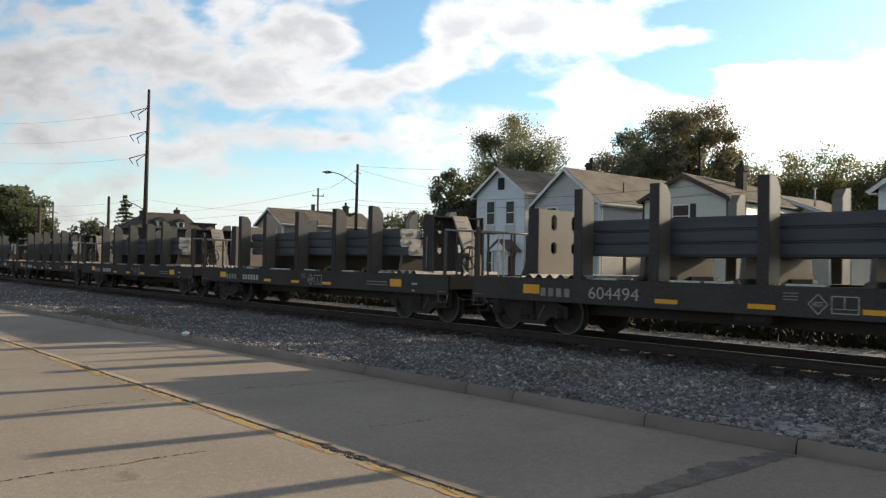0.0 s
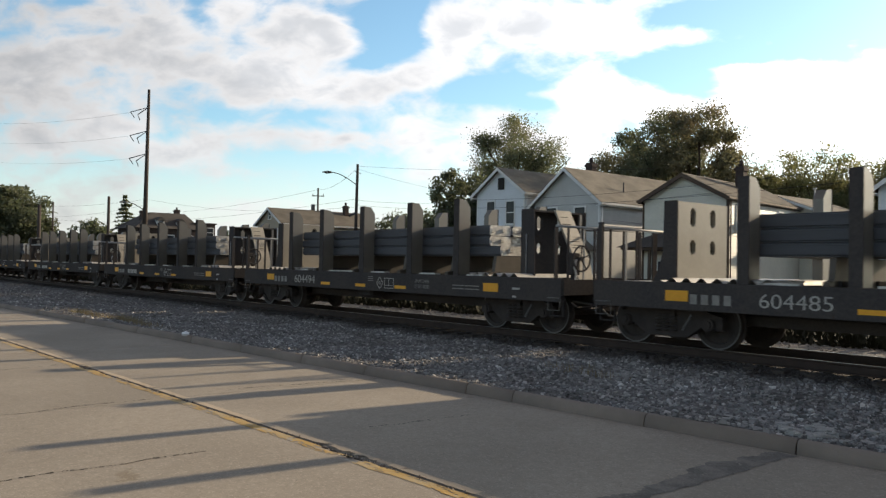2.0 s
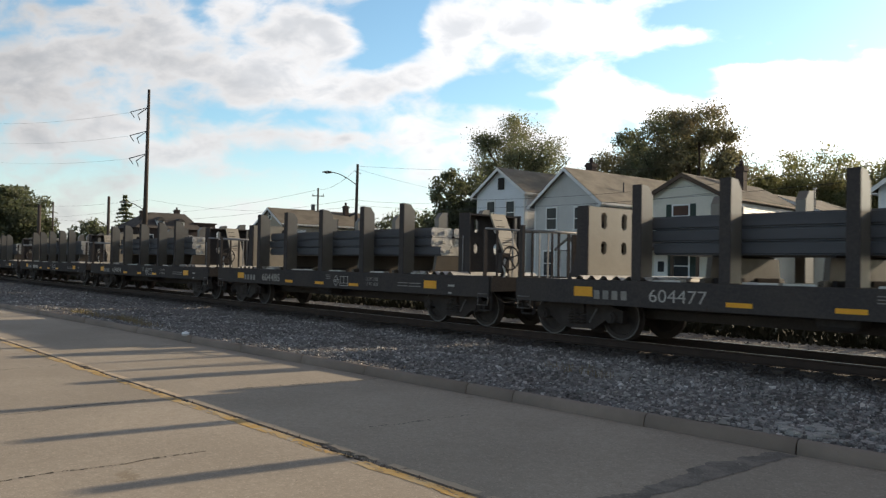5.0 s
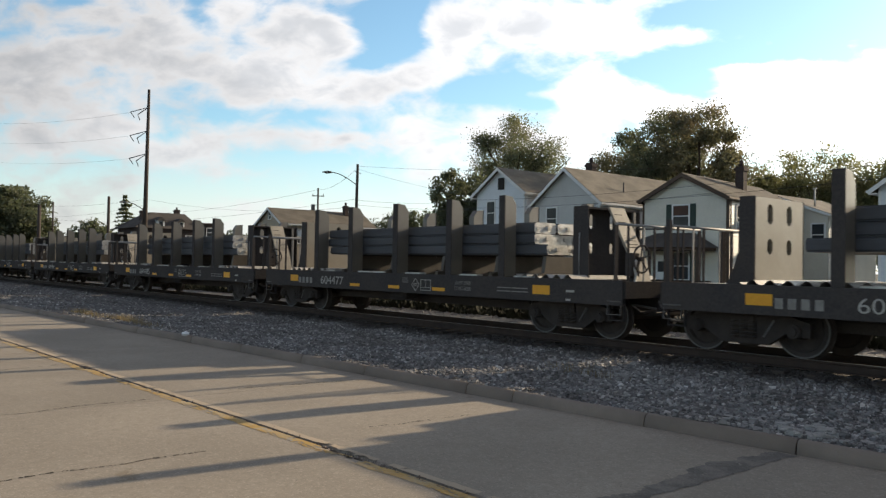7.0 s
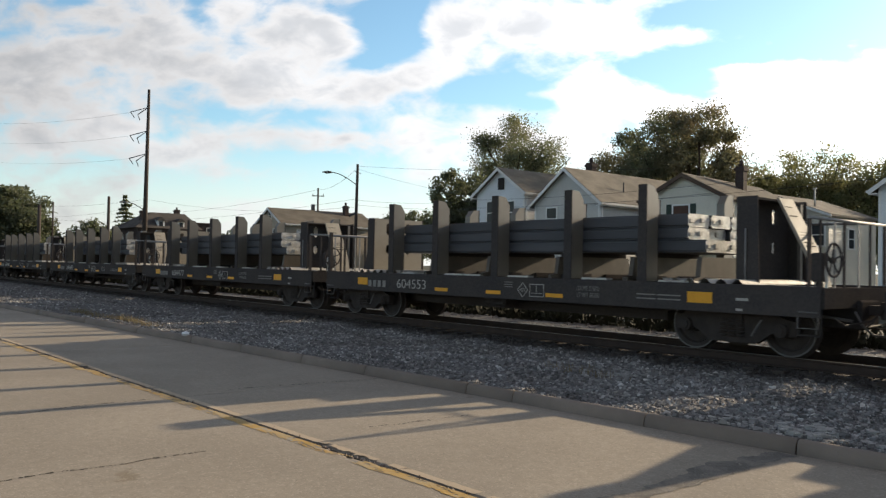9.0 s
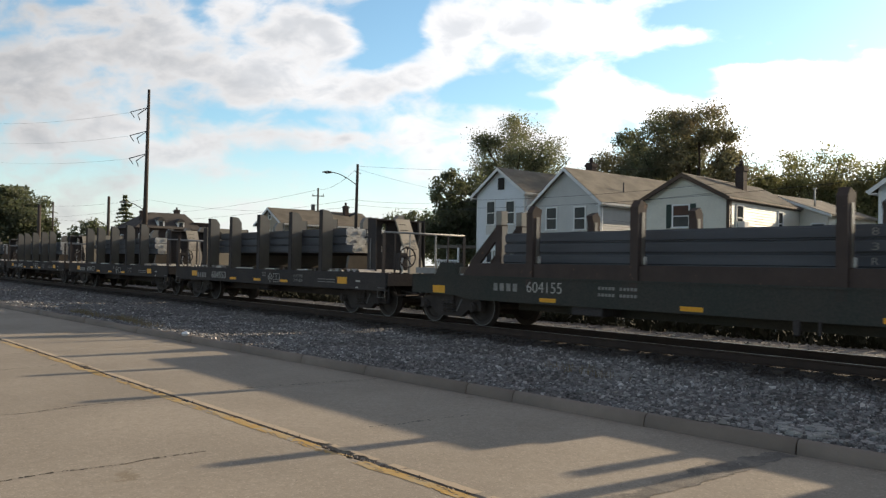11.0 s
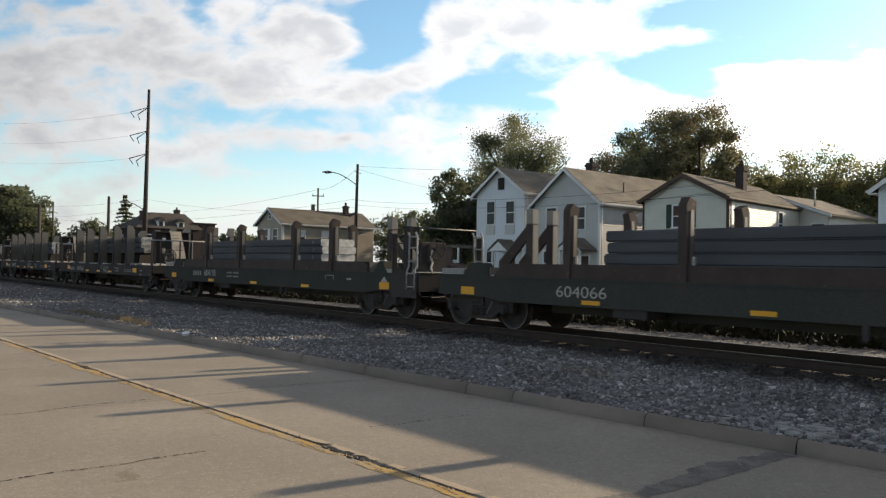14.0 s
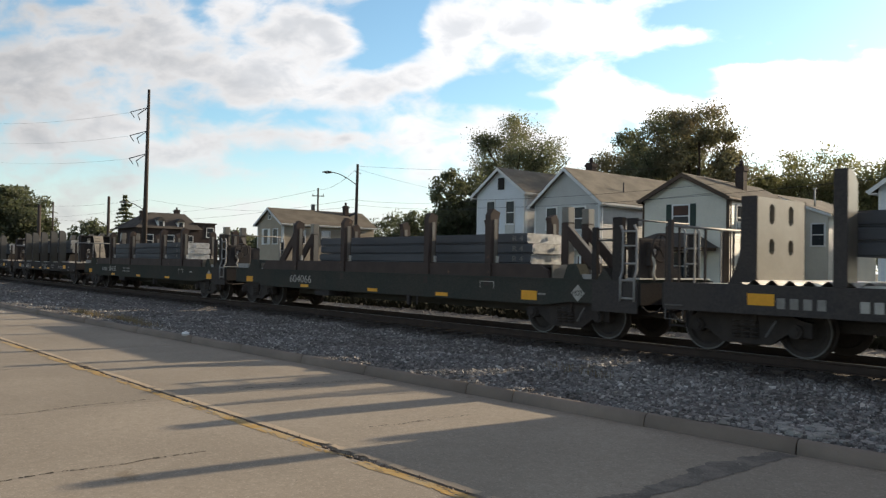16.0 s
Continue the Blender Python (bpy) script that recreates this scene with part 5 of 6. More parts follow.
def window(house, side, at, c, z0, z1, w, trim, shutters=None, blind=None):
    """Double-hung window: frame, two sashes of glass, sill. side -y: at is y; side +x: at is x."""
    def bx(a, b, d0, d1, p, q):
        return (a, b, at - d1, at - d0, p, q) if side == "-y" else (at + d0, at + d1, a, b, p, q)
    f = 0.09
    a, b = c - w / 2, c + w / 2
    ob = boxed("window", trim, house, bx(a - f, a, 0.0, 0.07, z0 - f, z1 + f), bx(b, b + f, 0.0, 0.07, z0 - f, z1 + f), bx(a, b, 0.0, 0.075, z1, z1 + f), bx(a, b, 0.0, 0.06, (z0 + z1) / 2 - 0.03, (z0 + z1) / 2 + 0.03), label="double-hung window")
    boxed("sill", trim, ob, bx(a - f * 1.3, b + f * 1.3, 0.0, 0.12, z0 - f, z0))
    boxed("pane", M["glass"], ob, bx(a, b, 0.0, 0.036, (z0 + z1) / 2 + 0.03, z1))
    boxed("pane", M["glass"], ob, bx(a, b, 0.0, 0.034, z0, (z0 + z1) / 2 - 0.03))
    if blind:
        boxed("blind", blind, ob, bx(a + 0.03, b - 0.03, 0.036, 0.042, z0 + (z1 - z0) * 0.55, z1 - 0.02))
    if shutters:
        for p in (a - f - 0.36, b + f):
            boxed("shutter", shutters, ob, bx(p + 0.01, p + 0.35, 0.0, 0.06, z0 - f, z1 + f))
            boxed("slat", shutters, ob, *[bx(p + 0.04, p + 0.32, 0.06, 0.075, z0 + i * (z1 - z0) / 14, z0 + i * (z1 - z0) / 14 + 0.05) for i in range(14)], apart=True)
    return ob


def gable_house(label, x0, x1, y0, y1, eave, ridge, siding, trim, roof_mat, over=0.35, base=-0.4, course=0.16, eaves=None):
    """A house whose gable faces -y and whose long wall faces +x."""
    h = thing("house", label=label, category="house", group="row of houses")
    xm = (x0 + x1) / 2
    bm = bmesh.new()
    prism(bm, [(x0, base), (x1, base), (x1, eave), (xm, ridge - 0.12), (x0, eave)], "y", y0, y1)
    wall = part("wall", bm, siding, h)
    slope = (ridge - 0.12 - eave) / (xm - x0)
    lo = lambda z: x0 if z <= eave else min(xm, x0 + (z - eave) / slope)
    hi = lambda z: x1 if z <= eave else max(xm, x1 - (z - eave) / slope)
    bm = bmesh.new()
    clapboard(bm, lo, hi, 0.0, ridge - 0.14, course, -1, "y", y0)
    part("siding", bm, siding, wall, "horizontal lap siding")
    bm = bmesh.new()
    clapboard(bm, lambda z: y0, lambda z: y1, 0.0, eave, course, 1, "x", x1)
    part("siding", bm, siding, wall, "horizontal lap siding")
    # roof slabs with overhang
    k = slope
    eaves = over if eaves is None else eaves
    for s in (-1, 1):
        xe = (x0 - eaves) if s < 0 else (x1 + eaves)
        ze = eave - eaves * k
        bm = bmesh.new()
        prism(bm, [(xm, ridge + 0.0), (xm, ridge - 0.16), (xe, ze - 0.02), (xe, ze + 0.14)], "y", y0 - over, y1 + over * 0.6)
        roof = part("roof", bm, roof_mat, h, "asphalt shingle roof slope")
        # shingle courses
        bm = bmesh.new()
        n = int(math.hypot(xm - xe, ridge - ze) / 0.28)
        for i in range(n):
            f, g = i / n, (i + 1) / n
            za, zb = ze + 0.14 + (ridge - ze - 0.14) * f, ze + 0.14 + (ridge - ze - 0.14) * g
            xa, xb = xe + (xm - xe) * f, xe + (xm - xe) * g
            y = y0 - over + 0.01
            while y < y1 + over * 0.6 - 0.02:
                w = 0.9 + 0.3 * rng.random()
                ye = min(y + w, y1 + over * 0.6 - 0.01)
                v = [bm.verts.new(p) for p in ((xa, y, za + 0.022 + 0.008 * rng.random()), (xa, ye - 0.012, za + 0.022), (xb, ye - 0.012, zb + 0.008), (xb, y, zb + 0.008))]
                bm.faces.new(v if s > 0 else v[::-1])
                y += w
        part("shingles", bm, roof_mat, roof)
        bm = bmesh.new()
        prism(bm, [(xm, ridge - 0.02), (xm, ridge - 0.26), (xe, ze - 0.12), (xe, ze + 0.12)], "y", y0 - over - 0.035, y0 - over - 0.003)
        part("rake_board", bm, trim, roof, "painted rake board")
        bm = bmesh.new()
        ga, gb = (xe - 0.11, xe) if s < 0 else (xe, xe + 0.11)
        box(bm, ga, gb, y0 - over - 0.03, y1 + over * 0.6, ze - 0.02, ze + 0.10)
        part("gutter", bm, trim, roof, "eaves gutter")
        bm = bmesh.new()
        box(bm, min(xe, x0 if s < 0 else x1), max(xe, x0 if s < 0 else x1), y0 - over, y1, ze - 0.10, ze - 0.04)
        part("soffit", bm, trim, roof)
    boxed("corner_board", trim, wall, (x0 - 0.02, x0 + 0.10, y0 - 0.045, y0, 0, eave - 0.1))
    boxed("corner_board", trim, wall, (x1 - 0.10, x1 + 0.045, y0 - 0.045, y0, 0, eave - 0.1), (x1, x1 + 0.045, y0, y0 + 0.10, 0, eave - 0.1))
    rod_bm = bmesh.new()
    rod(rod_bm, (x1 + 0.10, y0 + 0.12, 0), (x1 + 0.10, y0 + 0.12, eave - 0.15), 0.04, 8)
    part("downspout", rod_bm, trim, wall)
    return h


def chimney(house, x, y, z0, z1, w=0.55):
    ob = boxed("chimney", M["brick_dark"], house, (x - w / 2, x + w / 2, y - w / 2, y + w / 2, z0, z1), (x - w / 2 - 0.06, x + w / 2 + 0.06, y - w / 2 - 0.06, y + w / 2 + 0.06, z1 - 0.28, z1 - 0.12))
    bm = bmesh.new()
    rod(bm, (x, y, z1), (x, y, z1 + 0.35), 0.13, 10)
    part("flue", bm, M["brick_dark"], ob)


def porch(house, xa, xb, y, depth, zt, trim, roof_mat):
    """Small gabled entrance hood on posts with a door behind."""
    xm = (xa + xb) / 2
    bm = bmesh.new()
    prism(bm, [(xa - 0.2, zt), (xm, zt + 0.75), (xb + 0.2, zt), (xb + 0.2, zt - 0.1), (xm, zt + 0.63), (xa - 0.2, zt - 0.1)], "y", y - depth - 0.2, y)
    ob = part("porch", bm, roof_mat, house, "small gabled porch")
    bm = bmesh.new()
    prism(bm, [(xa - 0.15, zt - 0.08), (xm, zt + 0.58), (xb + 0.15, zt - 0.08)], "y", y - depth - 0.12, y - depth - 0.08)
    part("pediment", bm, trim, ob)
    boxed("post", trim, ob, (xa, xa + 0.12, y - depth, y - depth + 0.12, 0, zt - 0.05), edge=0.01)
    boxed("post", trim, ob, (xb - 0.12, xb, y - depth, y - depth + 0.12, 0, zt - 0.05), edge=0.01)
    boxed("porch_floor", M["kerb"], ob, (xa - 0.1, xb + 0.1, y - depth - 0.1, y, -0.4, 0.15))
    d = boxed("door", M["door_dark"], ob, (xm - 0.45, xm + 0.45, y - 0.06, y - 0.02, 0.15, 2.2), label="dark front door")
    boxed("door_frame", trim, d, (xm - 0.56, xm - 0.45, y - 0.075, y, 0.15, 2.3), (xm + 0.45, xm + 0.56, y - 0.075, y, 0.15, 2.3), (xm - 0.45, xm + 0.45, y - 0.075, y, 2.2, 2.3))


def make_houses():
    W, C, G, T = M["siding_white"], M["siding_cream"], M["siding_grey"], M["siding_tan"]
    tw, tb = M["trim_white"], M["trim_brown"]
    h1 = gable_house("narrow white two-storey house with brown shingle gable roof", -44.05, -39.2, 40, 52, 6.75, 8.55, W, tw, M["shingle_brown"])
    window(h1, "-y", 40, -42.55, 4.5, 6.12, 0.78, tw)
    window(h1, "-y", 40, -40.55, 4.5, 6.05, 0.78, tw)
    boxed("attic_vent", M["steel_dark"], h1, (-41.80, -41.20, 39.93, 39.975, 6.95, 7.80), *[(-41.84, -41.16, 39.90, 39.94, 6.98 + 0.1 * i, 7.02 + 0.1 * i) for i in range(8)])
    for x in (-42.55, -40.55):
        boxed("window_panel", M["siding_grey"], h1, (x - 0.44, x + 0.44, 39.90, 39.97, 3.75, 4.38))
    window(h1, "-y", 40, -42.5, 0.9, 2.5, 0.8, tw)
    deck = boxed("side_porch", M["shingle"], h1, (-46.9, -44.1, 38.2, 41.5, 2.75, 2.95), label="low side porch with white balusters")
    boxed("porch_floor", M["kerb"], deck, (-46.9, -44.1, 38.2, 41.5, -0.4, 0.9))
    boxed("handrail", tw, deck, (-46.8, -44.1, 38.25, 38.32, 1.78, 1.86))
    for i in range(13):
        boxed("baluster", tw, deck, (-46.75 + i * 0.21, -46.69 + i * 0.21, 38.26, 38.31, 0.9, 1.78))
    for x in (-46.8, -45.4, -44.2):
        boxed("porch_post", tw, deck, (x, x + 0.1, 38.22, 38.34, 0.9, 2.75))
    porch(h1, -41.2, -39.6, 40, 1.2, 2.6, tw, M["shingle"])
    window(h1, "+x", -39.2, 43.0, 4.4, 5.9, 0.8, tw)
    h2 = gable_house("grey two-storey house with white rake boards and brown roof", -38.15, -32.55, 40, 51.6, 5.75, 8.05, G, tw, M["shingle_brown"])
    window(h2, "-y", 40, -36.6, 4.0, 5.4, 0.85, tw)
    window(h2, "-y", 40, -34.15, 3.95, 5.35, 0.85, tw)
    window(h2, "-y", 40, -36.8, 0.9, 2.5, 0.9, tw)
    porch(h2, -34.7, -32.9, 40, 1.4, 2.62, tw, M["shingle"])
    chimney(h2, -36.2, 43.5, 7.2, 8.75)
    bm = bmesh.new()
    rod(bm, (-33.4, 43.5, 6.0), (-33.4, 43.5, 7.2), 0.05, 8)
    part("vent_pipe", bm, M["wire"], h2)
    h3 = gable_house("cream house with dark brown rake boards and shuttered window", -28.9, -23.65, 40, 50, 5.45, 6.95, C, tb, M["shingle"], eaves=0.14)
    window(h3, "-y", 40, -26.45, 3.9, 5.1, 0.95, tw, shutters=M["shutter_green"], blind=M["door_dark"])
    window(h3, "-y", 40, -26.4, 0.9, 2.4, 0.9, tw, shutters=M["shutter_green"])
    hood = boxed("porch", M["trim_brown"], h3, (-29.1, -24.3, 37.9, 40, 2.52, 2.66), label="wide porch with a dark hipped roof")
    bm = bmesh.new()
    v = [bm.verts.new(p) for p in ((-29.3, 37.7, 2.66), (-24.1, 37.7, 2.66), (-24.1, 40, 2.66), (-29.3, 40, 2.66), (-27.6, 39.3, 3.5), (-25.9, 39.3, 3.5), (-25.6, 40, 3.55), (-27.9, 40, 3.55))]
    for f in ((0, 1, 5, 4), (1, 2, 6, 5), (4, 5, 6, 7), (3, 0, 4, 7), (3, 2, 1, 0), (2, 3, 7, 6)):
        bm.faces.new([v[i] for i in f])
    part("porch_roof", bm, M["shingle_dark"], hood)
    for x in (-29.0, -27.4, -26.0, -24.5):
        boxed("porch_post", M["trim_brown"], hood, (x, x + 0.14, 38.0, 38.14, 0.0, 2.52))
    boxed("porch_floor", M["kerb"], hood, (-29.1, -24.3, 37.8, 39.95, -0.4, 0.2))
    door = boxed("door", tw, hood, (-28.1, -27.2, 39.93, 39.975, 0.2, 2.25), label="white front door")
    boxed("door_pane", M["glass"], door, (-27.85, -27.45, 39.91, 39.93, 1.3, 1.9))
    window(h3, "+x", -23.65, 41.35, 3.75, 5.05, 0.75, tw)
    boxed("air_conditioner", M["trim_white"], h3, (-23.62, -23.2, 41.08, 41.62, 3.78, 4.18), label="white window air conditioner", edge=0.015)
    window(h3, "+x", -23.65, 47.0, 3.7, 5.0, 0.6, tw)
    chimney(h3, -25.2, 45.0, 6.0, 7.75, 0.5)
    turn = Matrix.Translation((-23.65, 40, 0)) @ Matrix.Rotation(radians(5.5), 4, "Z") @ Matrix.Translation((23.65, -40, 0))
    h3.matrix_basis = turn
    # rear wing of the cream house: a lean-to under a shallow roof that falls away from the house
    rear = thing("house_wing", label="low pale rear wing with a shallow lean-to roof", category="house wing", group="row of houses")
    bm = bmesh.new()
    prism(bm, [(-26.4, -0.4), (-22.8, -0.4), (-22.8, 5.02), (-26.4, 6.35)], "y", 50.05, 57.0)
    wall = part("wall", bm, C, rear)
    bm = bmesh.new()
    clapboard(bm, lambda z: -26.35, lambda z: -22.8 if z < 5.02 else -22.8 - (z - 5.02) * 2.7, 0.0, 6.2, 0.16, -1, "y", 50.05)
    part("siding", bm, C, wall, "horizontal lap siding")
    bm = bmesh.new()
    clapboard(bm, lambda z: 50.05, lambda z: 57.0, 0.0, 5.0, 0.16, 1, "x", -22.8)
    part("siding", bm, C, wall, "horizontal lap siding")
    bm = bmesh.new()
    prism(bm, [(-26.5, 6.39), (-26.5, 6.53), (-22.5, 5.06), (-22.5, 4.92)], "y", 49.8, 57.2)
    roof = part("roof", bm, M["shingle"], rear, "shallow shingle roof")
    bm = bmesh.new()
    prism(bm, [(-26.5, 6.33), (-26.5, 6.50), (-22.5, 5.03), (-22.5, 4.86)], "y", 49.76, 49.795)
    part("rake_board", bm, tw, roof)
    window(rear, "-y", 50.05, -23.42, 3.12, 4.44, 0.76, tw)
    window(rear, "+x", -22.8, 53.2, 3.0, 4.2, 0.8, tw)
    bm = bmesh.new()
    rod(bm, (-24.2, 51.2, 5.4), (-24.2, 51.2, 6.75), 0.06, 8)
    rod(bm, (-24.2, 51.2, 6.75), (-24.2, 51.2, 6.85), 0.13, 8)
    part("vent_pipe", bm, M["bright_metal"], roof)
    h4 = gable_house("pale two-storey house at the end of the row", -15.85, -10.2, 40, 51, 5.5, 7.6, W, tw, M["shingle"])
    window(h4, "-y", 40, -14.3, 3.8, 5.1, 0.85, tw)
    h0 = gable_house("tan bungalow with white eaves and brown roof", -79.2, -73.8, 40, 51.4, 5.55, 7.2, T, tw, M["shingle"])
    window(h0, "-y", 40, -77.3, 3.4, 4.9, 0.9, tw, shutters=M["trim_white"])
    window(h0, "-y", 40, -75.2, 3.4, 4.9, 0.9, tw)
    window(h0, "-y", 40, -76.5, 6.0, 6.7, 0.5, tw)
    for y in (42.2, 45.2, 48.6):
        window(h0, "+x", -73.8, y, 3.5, 4.8, 0.9, tw, blind=M["trim_white"])
    chimney(h0, -75.9, 49.0, 6.5, 7.9, 0.5)
    # large hip-roofed brick house down the line
    hb = thing("house", label="large dark brick house with hipped roof and dormers", category="house", group="row of houses")
    boxed("wall", M["brick_dark"], hb, (-121.5, -113, 38.8, 47.4, -0.4, 6.0))
    boxed("side_block", M["brick_dark"], hb, (-119.5, -113.6, 47.4, 50.4, -0.4, 6.9), (-119.7, -113.4, 47.2, 50.6, 6.9, 7.05), label="flat-roofed brick side block")
    bm = bmesh.new()
    v = [bm.verts.new(p) for p in ((-122.1, 38.2, 5.95), (-112.4, 38.2, 5.95), (-112.4, 48.0, 5.95), (-122.1, 48.0, 5.95), (-118.6, 41.6, 8.35), (-115.9, 41.6, 8.35), (-115.9, 46.6, 8.35), (-118.6, 46.6, 8.35))]
    for f in ((0, 1, 5, 4), (1, 2, 6, 5), (2, 3, 7, 6), (3, 0, 4, 7), (4, 5, 6, 7), (3, 2, 1, 0)):
        bm.faces.new([v[i] for i in f])
    part("roof", bm, M["shingle_dark"], hb, "hipped dark roof")
    for y, z in ((42.0, 6.1), (44.9, 6.0)):
        d = boxed("dormer", M["trim_white"], hb, (-114.6, -112.9, y - 0.5, y + 0.5, z, z + 1.0), label="white dormer")
        bm = bmesh.new()
        prism(bm, [(y - 0.68, z + 0.96), (y, z + 1.5), (y + 0.68, z + 0.96)], "x", -115.8, -112.75)
        part("dormer_roof", bm, M["shingle_dark"], d)
        boxed("pane", M["glass"], d, (-112.9, -112.87, y - 0.28, y + 0.28, z + 0.15, z + 0.85))
    for y in (40.4, 43.4, 46.2):
        window(hb, "+x", -113, y, 3.4, 5.0, 1.0, tw)
    window(hb, "+x", -113.6, 49.6, 5.0, 6.3, 1.0, tw)
    for x in (-119.5, -115.5):
        window(hb, "-y", 38.8, x, 3.4, 5.0, 1.0, tw)
    chimney(hb, -115.6, 40.4, 6.2, 8.5, 0.8)
    chimney(hb, -117.2, 45.9, 7.8, 9.0, 0.7)


make_houses()


# ------------------------------------------------------------------ poles and wires
def pole(x, y, top, base_r, top_r, label, lean=0.0):
    ob = thing("utility_pole", pose(x, y, -0.42), label, "utility pole")
    bm = bmesh.new()
    rod(bm, (0, 0, 0), (lean, 0, top + 0.42), base_r, 12, top_r)
    part("shaft", bm, M["wood_pole"], ob)
    return ob


def crossarm(parent, z, length, along, z2=None):
    bm = bmesh.new()
    d = Vector(along).normalized() * length / 2
    rod(bm, Vector((0, 0, z)) - d, Vector((0, 0, z)) + d, 0.06, 6)
    for q in (-1, 1):
        p = d * q * 0.9
        rod(bm, (p.x, p.y, z), (p.x, p.y, z + 0.28), 0.045, 6)
    return part("crossarm", bm, M["wood_pole"], parent)


def street_arm(parent, z, reach, rise, way):
    bm = bmesh.new()
    d = Vector(way).normalized()
    pts = [Vector((0, 0, z)) + d * reach * f + Vector((0, 0, rise * math.sin(f * math.pi / 2))) for f in (0, 0.3, 0.6, 0.85, 1)]
    tube(bm, pts, 0.045, 8)
    arm = part("lamp_arm", bm, M["pipe_grey"], parent, "curved steel lamp arm")
    e = pts[-1]
    bm = bmesh.new()
    rod(bm, e - d * 0.1, e + d * 0.4, 0.10, 10, 0.15)
    rod(bm, e + d * 0.4, e + d * 0.85, 0.15, 10, 0.05)
    part("lamp_head", bm, M["pipe_grey"], arm, "street lamp head, unlit")


def wire(points, r, sag, n=14):
    bm = bmesh.new()
    p, q = (Vector(v) for v in points)
    pts = [p.lerp(q, i / n) - Vector((0, 0, sag * 4 * (i / n) * (1 - i / n))) for i in range(n + 1)]
    tube(bm, pts, r, 4)
    ob = part("overhead_wire", bm, M["wire"])
    tagged(ob, "thin overhead wire strung between poles", "wire")


def make_poles():
    # tall transmission pole with line insulators
    big = pole(-99.6, 35.0, 22.5, 0.34, 0.16, "very tall dark wooden transmission pole", 0.35)
    for z, zl in ((20.3, 29.4), (17.4, 25.6), (14.6, 21.8)):
        lean = 0.35 * z / 22.5
        for tip, low in (((-0.68, -1.93), 0.75), ((-0.45, -1.15), 1.0)):
            bm = bmesh.new()
            rod(bm, (lean, 0, z + 0.42), (lean + tip[0], tip[1], z + 0.42 - low), 0.045, 6, 0.06)
            rod(bm, (lean + tip[0], tip[1], z + 0.42 - low), (lean + tip[0] * 0.78, tip[1] * 0.78, z - 0.25 - low), 0.05, 6)
            part("insulator", bm, M["wire"], big, "dark post insulator")
        wire(((-99.6 + lean - 0.68, 33.07, z - 0.8), (-190.0, 29.7, zl)), 0.012, 0.9)
    street_arm(big, 7.9, 2.1, 1.0, (-0.33, -0.94, 0))
    near = pole(-67.9, 45.0, 11.5, 0.20, 0.13, "wooden pole with a curved street lamp arm", 0.25)
    street_arm(near, 9.9, 2.55, 1.15, (-0.55, -0.84, 0))
    bm = bmesh.new()
    rod(bm, (0.2, -0.25, 11.2), (0.25, 0.4, 11.0), 0.03, 6)
    rod(bm, (0.22, 0, 7.0), (-0.4, -0.5, 6.7), 0.14, 8)
    part("fittings", bm, M["wire"], near)
    far = pole(-89.45, 53.5, 11.1, 0.17, 0.11, "wooden pole with crossarm and transformer")
    crossarm(far, 10.5, 1.5, (0.64, 0.77, 0))
    bm = bmesh.new()
    rod(bm, (-0.35, -0.5, 8.3), (-0.35, -0.5, 9.4), 0.26, 12)
    part("transformer", bm, M["pipe_grey"], far, "grey can transformer")
    wire(((-67.6, 45.0, 11.2), (-89.45, 53.5, 10.9)), 0.014, 0.6)
    wire(((-89.45, 53.5, 10.9), (-150.0, 44.0, 9.6)), 0.014, 1.2)
    wire(((-67.6, 45.0, 11.3), (-34.0, 48.0, 8.6)), 0.014, 0.3)
    wire(((-67.6, 45.0, 11.0), (-30.0, 41.0, 4.2)), 0.011, 0.5)
    wire(((-67.8, 45.0, 7.9), (-38.0, 40.3, 6.5)), 0.014, 0.5)
    wire(((-67.8, 45.0, 7.4), (-23.0, 38.5, 5.6)), 0.014, 0.7)
    wire(((-67.8, 45.0, 8.0), (-150.0, 36.0, 8.2)), 0.014, 1.3)
    wire(((-45.0, 39.0, 6.3), (-10.0, 37.6, 6.6)), 0.012, 0.5)
    wire(((-45.0, 39.0, 5.7), (-10.0, 37.6, 5.9)), 0.012, 0.4)
    wire(((-99.6, 35.0, 9.0), (-67.8, 45.0, 7.2)), 0.013, 0.9)
    wire(((-99.6, 35.0, 8.9), (-190.0, 36.3, 13.4)), 0.014, 1.0)
    wire(((-99.6, 35.0, 8.2), (-190.0, 36.4, 10.9)), 0.014, 1.2)
    pole(-95.8, 29.5, 8.7, 0.20, 0.15, "wooden pole without arms")
    pole(-103.7, 24.0, 7.7, 0.24, 0.19, "short dark wooden pole")
    pole(-122.0, 30.0, 9.4, 0.13, 0.10, "thin distant wooden utility pole")


make_poles()


